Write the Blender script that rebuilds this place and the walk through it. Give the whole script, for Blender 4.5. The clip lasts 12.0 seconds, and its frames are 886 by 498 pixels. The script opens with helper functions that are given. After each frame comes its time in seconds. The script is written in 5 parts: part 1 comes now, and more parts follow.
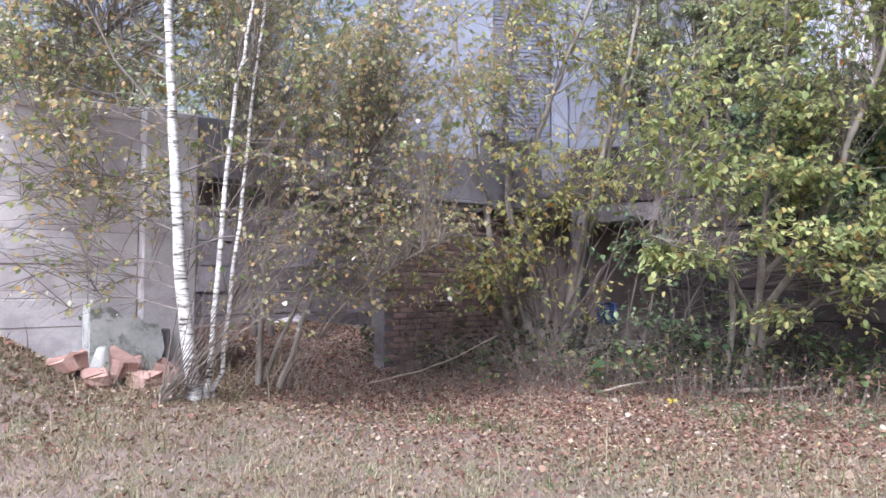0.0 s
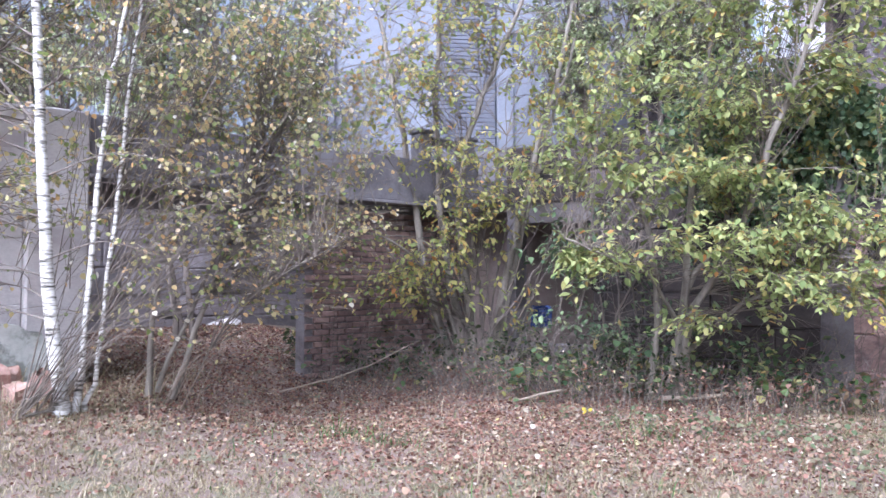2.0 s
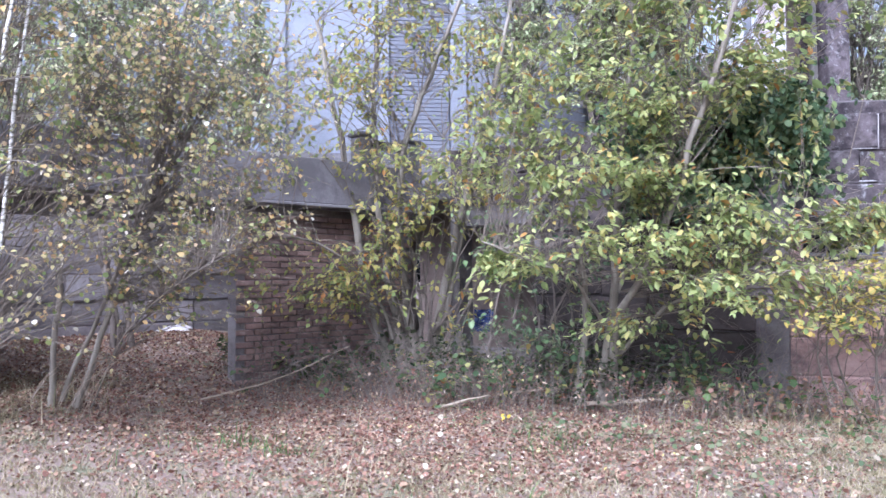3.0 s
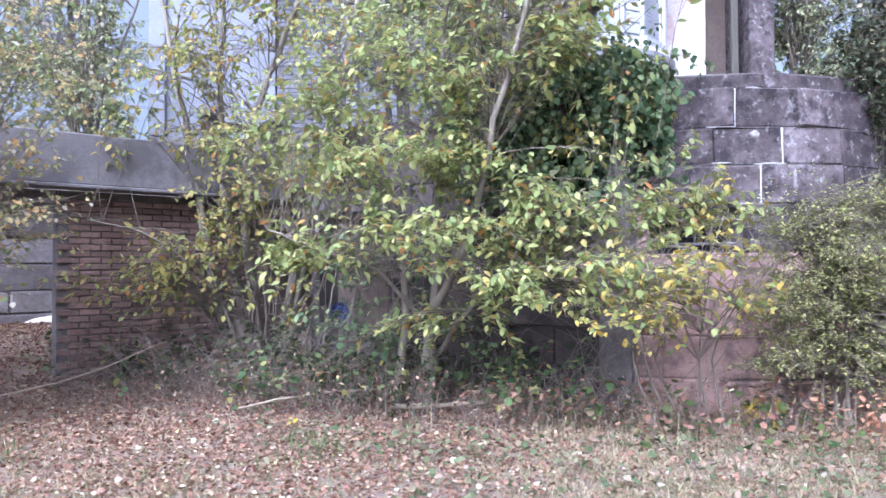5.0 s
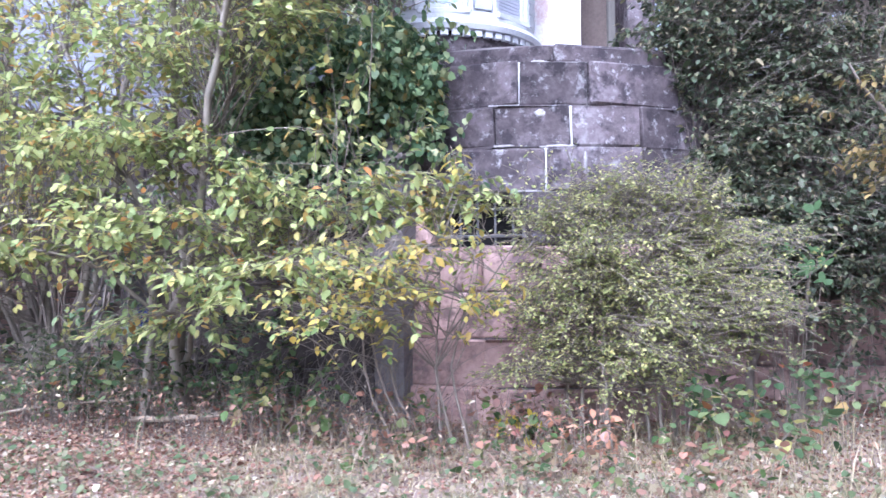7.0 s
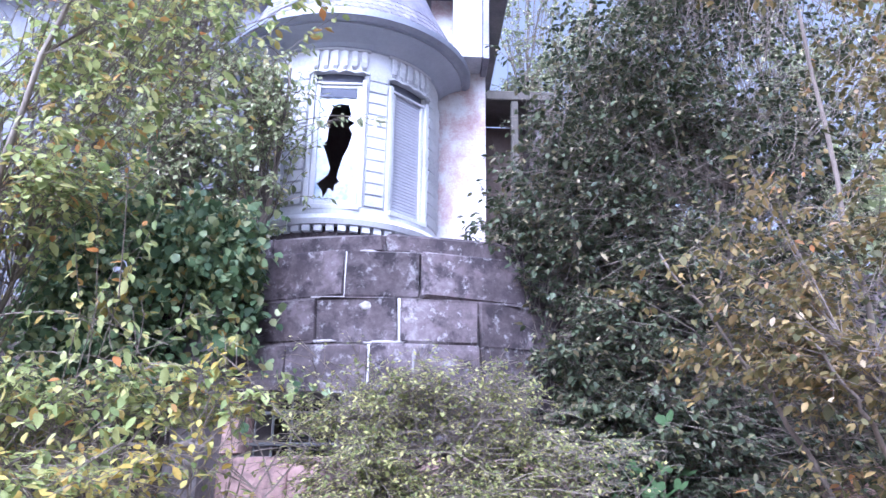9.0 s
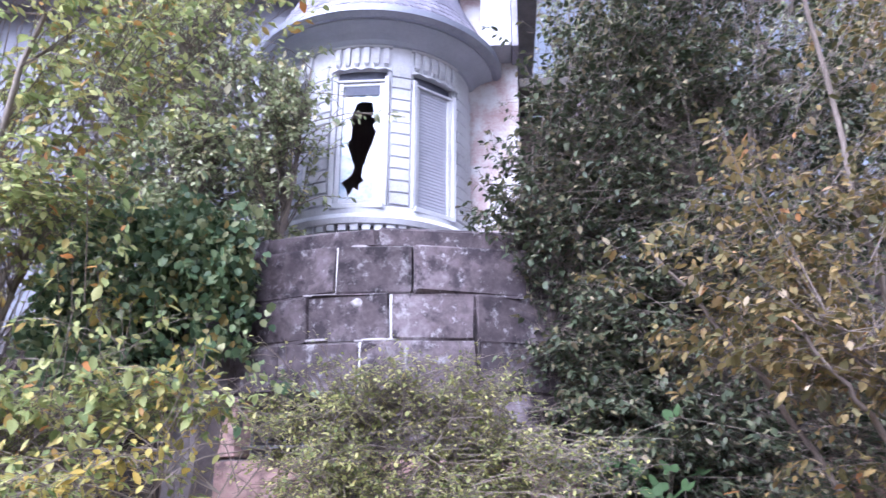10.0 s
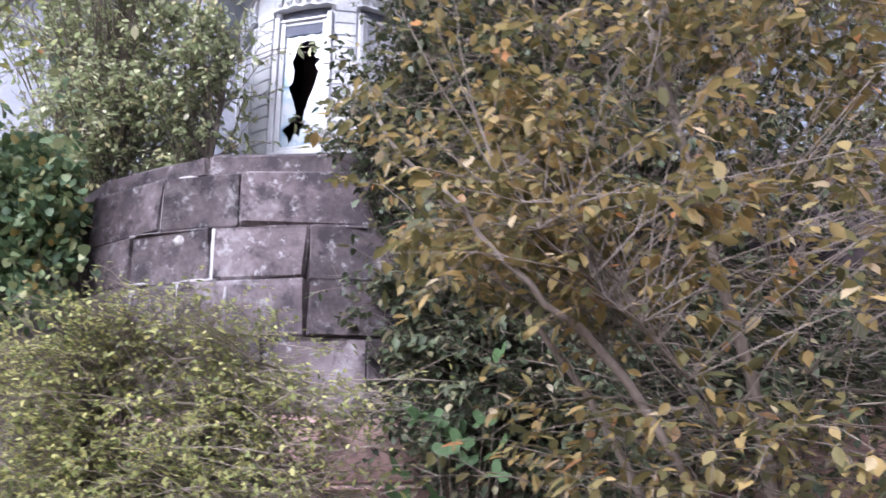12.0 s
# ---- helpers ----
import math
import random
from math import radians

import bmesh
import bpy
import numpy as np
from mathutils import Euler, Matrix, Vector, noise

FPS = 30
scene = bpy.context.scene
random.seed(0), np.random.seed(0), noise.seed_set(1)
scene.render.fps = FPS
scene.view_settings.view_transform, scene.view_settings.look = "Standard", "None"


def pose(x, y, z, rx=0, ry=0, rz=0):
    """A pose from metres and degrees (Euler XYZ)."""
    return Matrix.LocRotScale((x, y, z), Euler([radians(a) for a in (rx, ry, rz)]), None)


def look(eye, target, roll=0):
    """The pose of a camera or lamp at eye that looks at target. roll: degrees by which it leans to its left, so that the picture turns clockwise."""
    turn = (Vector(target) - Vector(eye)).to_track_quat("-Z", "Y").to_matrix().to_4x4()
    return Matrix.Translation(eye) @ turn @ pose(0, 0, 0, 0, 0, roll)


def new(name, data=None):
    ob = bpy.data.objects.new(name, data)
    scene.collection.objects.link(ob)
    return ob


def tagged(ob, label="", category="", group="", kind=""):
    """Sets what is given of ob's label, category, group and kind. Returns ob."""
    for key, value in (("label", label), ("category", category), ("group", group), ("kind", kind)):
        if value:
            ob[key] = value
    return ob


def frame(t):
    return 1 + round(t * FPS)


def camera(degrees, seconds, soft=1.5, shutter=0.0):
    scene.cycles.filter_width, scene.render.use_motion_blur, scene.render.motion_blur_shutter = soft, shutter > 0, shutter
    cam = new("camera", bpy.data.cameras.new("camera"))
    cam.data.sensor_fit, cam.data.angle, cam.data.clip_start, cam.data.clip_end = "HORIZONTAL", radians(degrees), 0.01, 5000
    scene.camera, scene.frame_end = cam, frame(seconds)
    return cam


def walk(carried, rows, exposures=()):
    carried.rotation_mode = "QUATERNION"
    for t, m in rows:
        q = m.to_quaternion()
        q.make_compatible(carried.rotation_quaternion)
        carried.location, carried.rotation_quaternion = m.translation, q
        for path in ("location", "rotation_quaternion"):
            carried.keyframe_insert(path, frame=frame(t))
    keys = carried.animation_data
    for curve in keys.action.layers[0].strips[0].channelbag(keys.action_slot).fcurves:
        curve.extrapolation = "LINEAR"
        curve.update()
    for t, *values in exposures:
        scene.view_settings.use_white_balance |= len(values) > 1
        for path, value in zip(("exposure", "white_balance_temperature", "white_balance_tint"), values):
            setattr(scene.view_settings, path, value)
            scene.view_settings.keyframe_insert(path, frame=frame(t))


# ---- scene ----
cam = camera(61.8, 12.0, shutter=0.2)
PATH = [
    (0, (-0.606, -0.910, 1.367), (-0.651, 1.087, 1.459), 0.1),
    (0.5, (-0.507, -0.728, 1.406), (-0.543, 1.270, 1.499), 0.0),
    (1, (-0.269, -0.744, 1.435), (-0.289, 1.254, 1.528), -0.0),
    (1.5, (0.022, -0.754, 1.472), (-0.006, 1.244, 1.555), 0.1),
    (2, (0.305, -0.583, 1.479), (0.279, 1.415, 1.557), 0.1),
    (2.5, (0.690, -0.463, 1.498), (0.676, 1.536, 1.576), 0.1),
    (2.7, (0.925, -0.469, 1.500), (0.899, 1.529, 1.580), -0.1),
    (4.3, (2.854, 0.089, 1.480), (2.730, 2.083, 1.580), -0.2),
    (4.5, (3.073, 0.137, 1.486), (2.947, 2.131, 1.578), -0.2),
    (5, (3.613, 0.360, 1.511), (3.489, 2.356, 1.567), -0.2),
    (5.5, (4.263, 0.502, 1.486), (4.134, 2.497, 1.542), -0.3),
    (6, (4.824, 0.782, 1.478), (4.679, 2.776, 1.531), -0.4),
    (6.5, (5.420, 1.076, 1.524), (5.267, 3.070, 1.564), -0.7),
    (6.7, (5.689, 1.163, 1.521), (5.536, 3.157, 1.558), -0.7),
    (8.3, (7.203, 1.992, 1.568), (7.036, 3.957, 1.904), 0.8),
    (8.5, (7.327, 2.023, 1.580), (7.170, 3.956, 2.065), 0.8),
    (9, (7.615, 2.209, 1.524), (7.465, 4.113, 2.116), 0.8),
    (9.5, (8.000, 2.407, 1.532), (7.837, 4.310, 2.124), 0.7),
    (10, (8.377, 2.607, 1.541), (7.997, 4.479, 2.133), 0.3),
    (10.5, (8.723, 2.980, 1.514), (8.036, 4.762, 2.108), 0.5),
    (11, (9.155, 3.339, 1.497), (8.462, 5.116, 2.099), 0.6),
    (11.5, (9.681, 3.715, 1.471), (8.978, 5.490, 2.066), 0.3),
    (12, (10.121, 4.188, 1.442), (9.448, 5.995, 1.973), 0.1),
]
walk(cam, [(t, look(eye, target, roll)) for t, eye, target, roll in PATH], ((0, 1.12, 5330, 15), (2.5, 1.42, 5000, 15), (4.3, 1.54, 4950, 15), (6.7, 1.72, 4900, 17), (8.6, 1.87, 4730, 21), (9.5, 1.5, 4880, 23), (10.5, 1.5, 5250, 22), (12, 1.47, 5450, 18)))

# ---- light ----
world = bpy.data.worlds.new("sky")
scene.world = world
world.use_nodes = True
wn = world.node_tree.nodes
sky = wn.new("ShaderNodeTexSky")
sky.sky_type = "NISHITA"
sky.sun_disc = False
SUN_EL, SUN_AZ = 46.0, 205.0
sky.sun_elevation = radians(SUN_EL)
sky.sun_rotation = radians(SUN_AZ)
sky.air_density, sky.dust_density, sky.ozone_density = 0.6, 10.0, 0.6
wn["Background"].inputs[1].default_value = 0.15
cloud = wn.new("ShaderNodeHueSaturation")
cloud.inputs["Saturation"].default_value = 0.4
world.node_tree.links.new(sky.outputs[0], cloud.inputs["Color"])
world.node_tree.links.new(cloud.outputs[0], wn["Background"].inputs[0])
sun = new("sun", bpy.data.lights.new("sun", "SUN"))
sun.data.energy, sun.data.angle, sun.data.color = 1.25, radians(60), (1.0, 0.97, 0.93)
sa, se = radians(SUN_AZ), radians(SUN_EL)
sun.matrix_basis = look((0, 0, 30), (-math.sin(sa) * math.cos(se) * 10, -math.cos(sa) * math.cos(se) * 10, 30 - math.sin(se) * 10))


# ---- materials ----
def material(name, rough=0.8, metal=0.0):
    m = bpy.data.materials.new(name)
    m.use_nodes = True
    b = m.node_tree.nodes["Principled BSDF"]
    b.inputs["Roughness"].default_value = rough
    b.inputs["Metallic"].default_value = metal
    b.inputs["Specular IOR Level"].default_value = 0.3
    return m, m.node_tree.nodes, m.node_tree.links, b


def ramp(nodes, stops):
    r = nodes.new("ShaderNodeValToRGB")
    e = r.color_ramp.elements
    while len(e) < len(stops):
        e.new(0.5)
    for el, (p, c) in zip(e, stops):
        el.position, el.color = p, (*c, 1)
    return r


def noise_tex(nodes, links, coord, scale, detail=6.0, rough=0.6):
    n = nodes.new("ShaderNodeTexNoise")
    n.inputs["Scale"].default_value, n.inputs["Detail"].default_value, n.inputs["Roughness"].default_value = scale, detail, rough
    links.new(coord, n.inputs["Vector"])
    return n


def surface(name, colours, scale=1.5, fine=25.0, bump=0.4, rough=0.85, per_piece=0.0, stain=None, stretch=(1, 1, 1), metal=0.0, fleck=None):
    """A mottled surface: large patches through a ramp, fine grain on top, relief, and an own tone for each piece."""
    m, nodes, links, b = material(name, rough, metal)
    geo = nodes.new("ShaderNodeNewGeometry")
    mapping = nodes.new("ShaderNodeMapping")
    mapping.inputs["Scale"].default_value = stretch
    links.new(geo.outputs["Position"], mapping.inputs["Vector"])
    big = noise_tex(nodes, links, mapping.outputs[0], scale)
    small = noise_tex(nodes, links, mapping.outputs[0], fine, 8.0, 0.7)
    mix = nodes.new("ShaderNodeMath")
    mix.operation = "MULTIPLY_ADD"
    mix.inputs[1].default_value = 0.35
    links.new(small.outputs[0], mix.inputs[0])
    scaled = nodes.new("ShaderNodeMath")
    scaled.operation = "MULTIPLY"
    scaled.inputs[1].default_value = 0.65
    links.new(big.outputs[0], scaled.inputs[0])
    links.new(scaled.outputs[0], mix.inputs[2])
    n = len(colours)
    r = ramp(nodes, [(0.32 + 0.36 * i / max(1, n - 1), c) for i, c in enumerate(colours)])
    links.new(mix.outputs[0], r.inputs[0])
    out = r.outputs[0]
    if stain:
        st = noise_tex(nodes, links, mapping.outputs[0], scale * 2.3, 5.0, 0.65)
        sr = ramp(nodes, [(0.5, (0, 0, 0)), (0.62, (1, 1, 1))])
        links.new(st.outputs[0], sr.inputs[0])
        mx = nodes.new("ShaderNodeMixRGB")
        mx.inputs[2].default_value = (*stain, 1)
        links.new(sr.outputs[0], mx.inputs[0])
        links.new(out, mx.inputs[1])
        out = mx.outputs[0]
    if fleck:
        fl = noise_tex(nodes, links, mapping.outputs[0], 9.0, 8.0, 0.75)
        fr = ramp(nodes, [(0.55, (0, 0, 0)), (0.68, (1, 1, 1))])
        links.new(fl.outputs[0], fr.inputs[0])
        mf = nodes.new("ShaderNodeMixRGB")
        mf.inputs[2].default_value = (*fleck, 1)
        links.new(fr.outputs[0], mf.inputs[0])
        links.new(out, mf.inputs[1])
        out = mf.outputs[0]
    if per_piece:
        info = nodes.new("ShaderNodeObjectInfo")
        rng = nodes.new("ShaderNodeMapRange")
        rng.inputs["To Min"].default_value, rng.inputs["To Max"].default_value = 1 - per_piece, 1 + per_piece
        links.new(info.outputs["Random"], rng.inputs["Value"])
        hsv = nodes.new("ShaderNodeHueSaturation")
        links.new(rng.outputs[0], hsv.inputs["Value"])
        links.new(out, hsv.inputs["Color"])
        out = hsv.outputs[0]
    links.new(out, b.inputs["Base Color"])
    bp = nodes.new("ShaderNodeBump")
    bp.inputs["Strength"].default_value, bp.inputs["Distance"].default_value = bump, 0.02
    links.new(mix.outputs[0], bp.inputs["Height"])
    links.new(bp.outputs[0], b.inputs["Normal"])
    return m


def leaf_material(name, stops, rough=0.62, through_light=0.48):
    """Leaves: each one takes its own tone from the ramp; some light passes through."""
    m, nodes, links, b = material(name, rough)
    geo = nodes.new("ShaderNodeNewGeometry")
    r = ramp(nodes, stops)
    links.new(geo.outputs["Random Per Island"], r.inputs[0])
    n = noise_tex(nodes, links, geo.outputs["Position"], 60.0, 3.0)
    mx = nodes.new("ShaderNodeMixRGB")
    mx.blend_type = "MULTIPLY"
    mx.inputs[0].default_value = 0.35
    links.new(r.outputs[0], mx.inputs[1])
    links.new(n.outputs[0], mx.inputs[2])
    links.new(mx.outputs[0], b.inputs["Base Color"])
    tr = nodes.new("ShaderNodeBsdfTranslucent")
    links.new(mx.outputs[0], tr.inputs["Color"])
    sh = nodes.new("ShaderNodeMixShader")
    sh.inputs[0].default_value = through_light
    links.new(b.outputs[0], sh.inputs[1])
    links.new(tr.outputs[0], sh.inputs[2])
    links.new(sh.outputs[0], nodes["Material Output"].inputs["Surface"])
    return m


GREEN, DARK, LIME = (0.13, 0.19, 0.06), (0.05, 0.09, 0.03), (0.29, 0.34, 0.11)
YELLOW, GOLD, ORANGE, RED = (0.52, 0.45, 0.15), (0.48, 0.34, 0.11), (0.5, 0.22, 0.07), (0.42, 0.10, 0.07)
BROWN, PALE, PINK = (0.20, 0.10, 0.05), (0.52, 0.48, 0.30), (0.52, 0.28, 0.22)
M_SALLOW = leaf_material("sallow_leaves", [(0, (0.176, 0.228, 0.079)), (0.25, (0.308, 0.359, 0.131)), (0.55, (0.418, 0.456, 0.175)), (0.8, (0.528, 0.533, 0.218)), (0.91, YELLOW), (0.97, GOLD), (1, ORANGE)])
M_SHRUB = leaf_material("shrub_leaves", [(0, (0.2, 0.26, 0.08)), (0.25, (0.34, 0.37, 0.13)), (0.5, (0.40, 0.39, 0.12)), (0.75, YELLOW), (0.93, GOLD), (1, ORANGE)])
M_BIRCH = leaf_material("birch_leaves", [(0, (0.23, 0.299, 0.115)), (0.2, LIME), (0.45, (0.621, 0.552, 0.276)), (0.68, (0.713, 0.575, 0.276)), (0.82, (0.69, 0.414, 0.172)), (0.92, (0.759, 0.69, 0.529)), (1, (0.862, 0.816, 0.69))], 0.62, 0.55)
M_DOGWOOD = leaf_material("dogwood_leaves", [(0, GREEN), (0.22, LIME), (0.45, (0.38, 0.341, 0.095)), (0.65, (0.475, 0.402, 0.109)), (0.9, (0.532, 0.385, 0.082)), (1, GOLD)])
M_IVY = leaf_material("ivy_leaves", [(0, (0.063, 0.108, 0.056)), (0.4, (0.137, 0.207, 0.097)), (0.75, (0.253, 0.315, 0.153)), (0.93, (0.38, 0.394, 0.194)), (1, GOLD)], 0.4, 0.25)
M_BUSH = leaf_material("bush_leaves", [(0, (0.134, 0.162, 0.058)), (0.4, (0.309, 0.335, 0.116)), (0.8, (0.47, 0.458, 0.179)), (0.95, (0.563, 0.521, 0.21)), (1, YELLOW)])
M_DARK = leaf_material("dark_tree_leaves", [(0, (0.038, 0.05, 0.028)), (0.5, (0.077, 0.097, 0.05)), (0.8, (0.129, 0.142, 0.078)), (0.95, (0.239, 0.202, 0.11)), (1, (0.325, 0.275, 0.183))], 0.5, 0.25)
M_BROWNTREE = leaf_material("autumn_leaves", [(0, (0.082, 0.082, 0.035)), (0.35, (0.181, 0.157, 0.062)), (0.65, (0.296, 0.231, 0.095)), (0.9, (0.396, 0.276, 0.109)), (0.97, (0.494, 0.41, 0.272)), (1, ORANGE)])
# Paler than the near leaves: the brightness of haze is put into these tones.
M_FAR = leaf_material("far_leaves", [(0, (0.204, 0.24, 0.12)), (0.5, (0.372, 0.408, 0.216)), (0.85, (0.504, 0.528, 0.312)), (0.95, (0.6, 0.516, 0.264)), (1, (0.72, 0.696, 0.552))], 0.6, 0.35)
M_MAPLE = leaf_material("maple_leaves", [(0, (0.06, 0.12, 0.045)), (1, (0.13, 0.21, 0.085))])
M_GOLDMAPLE = leaf_material("yellow_maple_leaves", [(0, (0.55, 0.42, 0.04)), (1, (0.62, 0.5, 0.08))])
M_PINK = leaf_material("withered_pink_leaves", [(0, (0.438, 0.213, 0.125)), (1, (0.625, 0.35, 0.225))])
# Dark leaf tones: the shade below the shrubs is put into the colour.
M_SHADE = leaf_material("shaded_undergrowth_leaves", [(0, (0.035, 0.05, 0.025)), (0.5, (0.07, 0.085, 0.04)), (0.85, (0.12, 0.13, 0.06)), (1, (0.25, 0.2, 0.08))])
M_VINE = leaf_material("creeper_leaves", [(0, DARK), (0.3, GREEN), (0.5, (0.2, 0.18, 0.08)), (0.68, (0.4, 0.23, 0.18)), (0.85, (0.4, 0.2, 0.12)), (0.95, (0.48, 0.3, 0.25)), (1, (0.36, 0.1, 0.08))])
M_BRAMBLE = leaf_material("bramble_leaves", [(0, (0.045, 0.081, 0.032)), (0.5, (0.117, 0.171, 0.072)), (0.8, (0.216, 0.252, 0.108)), (0.93, YELLOW), (1, RED)])
M_GROUNDCOVER = leaf_material("ground_cover_leaves", [(0, (0.09, 0.13, 0.06)), (0.35, (0.18, 0.22, 0.11)), (0.6, (0.3, 0.27, 0.17)), (0.8, (0.36, 0.2, 0.15)), (1, (0.5, 0.45, 0.34))])
M_LITTER = leaf_material("fallen_leaves", [(0, (0.086, 0.043, 0.029)), (0.3, (0.193, 0.092, 0.065)), (0.55, (0.279, 0.147, 0.102)), (0.78, (0.347, 0.227, 0.148)), (0.93, (0.433, 0.34, 0.24)), (0.98, (0.54, 0.473, 0.397)), (1, YELLOW)], 0.7, 0.15)
M_GRASS = leaf_material("dry_grass", [(0, (0.17, 0.15, 0.075)), (0.35, (0.3, 0.245, 0.14)), (0.75, (0.41, 0.335, 0.215)), (1, (0.52, 0.44, 0.31))], 0.7, 0.3)
M_SWARD = leaf_material("sward", [(0, (0.13, 0.14, 0.055)), (0.6, (0.23, 0.22, 0.11)), (1, (0.36, 0.31, 0.18))], 0.7, 0.3)
M_TUFT = leaf_material("green_grass", [(0, (0.05, 0.11, 0.03)), (1, (0.13, 0.22, 0.06))], 0.6, 0.3)
M_BARK = surface("grey_bark", [(0.109, 0.091, 0.076), (0.211, 0.182, 0.148), (0.296, 0.266, 0.22)], 6, 60, 0.8, stretch=(1, 1, 0.25))
M_DARKBARK = surface("dark_bark", [(0.08, 0.065, 0.055), (0.16, 0.13, 0.11), (0.24, 0.2, 0.17)], 6, 60, 0.8, stretch=(1, 1, 0.25))
M_TWIG = surface("twig_bark", [(0.10, 0.08, 0.065), (0.22, 0.18, 0.145)], 8, 60, 0.3)
M_DRYTWIG = surface("dry_twig", [(0.2, 0.15, 0.11), (0.34, 0.28, 0.22)], 8, 60, 0.3)


def birch_bark():
    m, nodes, links, b = material("birch_bark", 0.6)
    geo = nodes.new("ShaderNodeNewGeometry")
    mp = nodes.new("ShaderNodeMapping")
    mp.inputs["Scale"].default_value = (6, 6, 34)
    links.new(geo.outputs["Position"], mp.inputs["Vector"])
    n = noise_tex(nodes, links, mp.outputs[0], 1.0, 5.0, 0.65)
    r = ramp(nodes, [(0.36, (0.03, 0.025, 0.02)), (0.43, (0.28, 0.25, 0.21)), (0.54, (0.6, 0.57, 0.53)), (0.8, (0.78, 0.75, 0.71))])
    links.new(n.outputs[0], r.inputs[0])
    links.new(r.outputs[0], b.inputs["Base Color"])
    bp = nodes.new("ShaderNodeBump")
    bp.inputs["Strength"].default_value, bp.inputs["Distance"].default_value = 0.4, 0.01
    links.new(n.outputs[0], bp.inputs["Height"])
    links.new(bp.outputs[0], b.inputs["Normal"])
    return m


M_WHITEBARK = birch_bark()
M_SOIL = surface("leafy_soil", [(0.1, 0.066, 0.056), (0.165, 0.115, 0.098), (0.22, 0.165, 0.14), (0.17, 0.14, 0.1)], 1.3, 30, 0.8, stain=(0.15, 0.14, 0.09))
M_CONCRETE = surface("weathered_concrete", [(0.348, 0.312, 0.298), (0.509, 0.468, 0.451), (0.63, 0.585, 0.565)], 0.8, 30, 0.35, stain=(0.389, 0.345, 0.337), stretch=(1, 1, 1.4))
M_BEAM = surface("dirty_concrete", [(0.104, 0.094, 0.096), (0.176, 0.16, 0.168), (0.256, 0.234, 0.248)], 0.9, 30, 0.4, stain=(0.112, 0.101, 0.104))
M_PLASTER = surface("broken_plaster", [(0.26, 0.27, 0.23), (0.44, 0.43, 0.39), (0.56, 0.55, 0.51)], 3, 30, 0.7, stain=(0.2, 0.2, 0.17))
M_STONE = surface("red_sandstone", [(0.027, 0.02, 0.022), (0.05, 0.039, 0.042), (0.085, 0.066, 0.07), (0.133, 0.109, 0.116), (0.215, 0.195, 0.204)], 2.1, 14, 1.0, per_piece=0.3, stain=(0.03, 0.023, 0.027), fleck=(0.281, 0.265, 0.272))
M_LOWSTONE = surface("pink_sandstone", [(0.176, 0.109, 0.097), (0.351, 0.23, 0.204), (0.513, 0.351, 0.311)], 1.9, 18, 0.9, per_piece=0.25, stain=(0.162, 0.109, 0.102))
M_DARKSTONE = surface("grey_rubble_stone", [(0.1, 0.085, 0.085), (0.19, 0.165, 0.165), (0.29, 0.26, 0.265)], 2.2, 18, 0.9, per_piece=0.35)
# Near-black brown: the shade of the overhanging trees is put into the stone's colour.
M_SHADEDSTONE = surface("shaded_brown_stone", [(0.028, 0.022, 0.021), (0.055, 0.043, 0.041), (0.1, 0.078, 0.073)], 2.4, 20, 0.9, per_piece=0.3)
M_MORTAR = surface("lime_mortar", [(0.28, 0.26, 0.26), (0.48, 0.46, 0.45), (0.6, 0.58, 0.57)], 4, 40, 0.5)
M_PALEMORTAR = surface("grimy_lime_mortar", [(0.14, 0.125, 0.125), (0.26, 0.24, 0.24), (0.4, 0.38, 0.375)], 9, 40, 0.6)
M_DARKMORTAR = surface("old_mortar", [(0.07, 0.06, 0.06), (0.15, 0.13, 0.13), (0.22, 0.2, 0.2)], 3, 40, 0.5)
M_BRICK = surface("red_brick", [(0.12, 0.08, 0.07), (0.20, 0.13, 0.115), (0.28, 0.19, 0.165)], 3, 30, 0.5, per_piece=0.25)
M_TERRACOTTA = surface("broken_terracotta", [(0.22, 0.125, 0.10), (0.33, 0.20, 0.16), (0.44, 0.32, 0.27)], 5, 30, 0.5, per_piece=0.15)
M_WHITE = surface("white_paint", [(0.34, 0.34, 0.36), (0.52, 0.52, 0.54), (0.6, 0.6, 0.62)], 1.2, 30, 0.15, 0.6)
M_FACADE = surface("pale_facade_plaster", [(0.138, 0.14, 0.166), (0.198, 0.202, 0.235), (0.258, 0.262, 0.294)], 0.7, 25, 0.2, 0.8)
M_PEEL = surface("peeling_plaster", [(0.38, 0.25, 0.24), (0.48, 0.38, 0.37), (0.6, 0.58, 0.58), (0.66, 0.65, 0.66)], 3.0, 30, 0.5)
M_GREYPAINT = surface("grey_blue_paint", [(0.3, 0.32, 0.38), (0.42, 0.44, 0.5)], 1.5, 20, 0.15, 0.6)
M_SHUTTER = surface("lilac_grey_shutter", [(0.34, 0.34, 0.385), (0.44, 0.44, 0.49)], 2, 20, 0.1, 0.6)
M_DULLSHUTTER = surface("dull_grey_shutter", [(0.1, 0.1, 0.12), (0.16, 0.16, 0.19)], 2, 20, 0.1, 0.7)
M_SLATE = surface("slate_scale", [(0.12, 0.11, 0.14), (0.2, 0.19, 0.23), (0.28, 0.26, 0.31)], 3, 25, 0.3, 0.5, per_piece=0.25)
M_ZINC = surface("zinc_gutter", [(0.24, 0.25, 0.3), (0.36, 0.37, 0.42)], 3, 25, 0.1, 0.45, metal=0.5)
M_IRON = surface("rusty_iron", [(0.12, 0.10, 0.09), (0.3, 0.27, 0.26)], 6, 40, 0.3, 0.6)
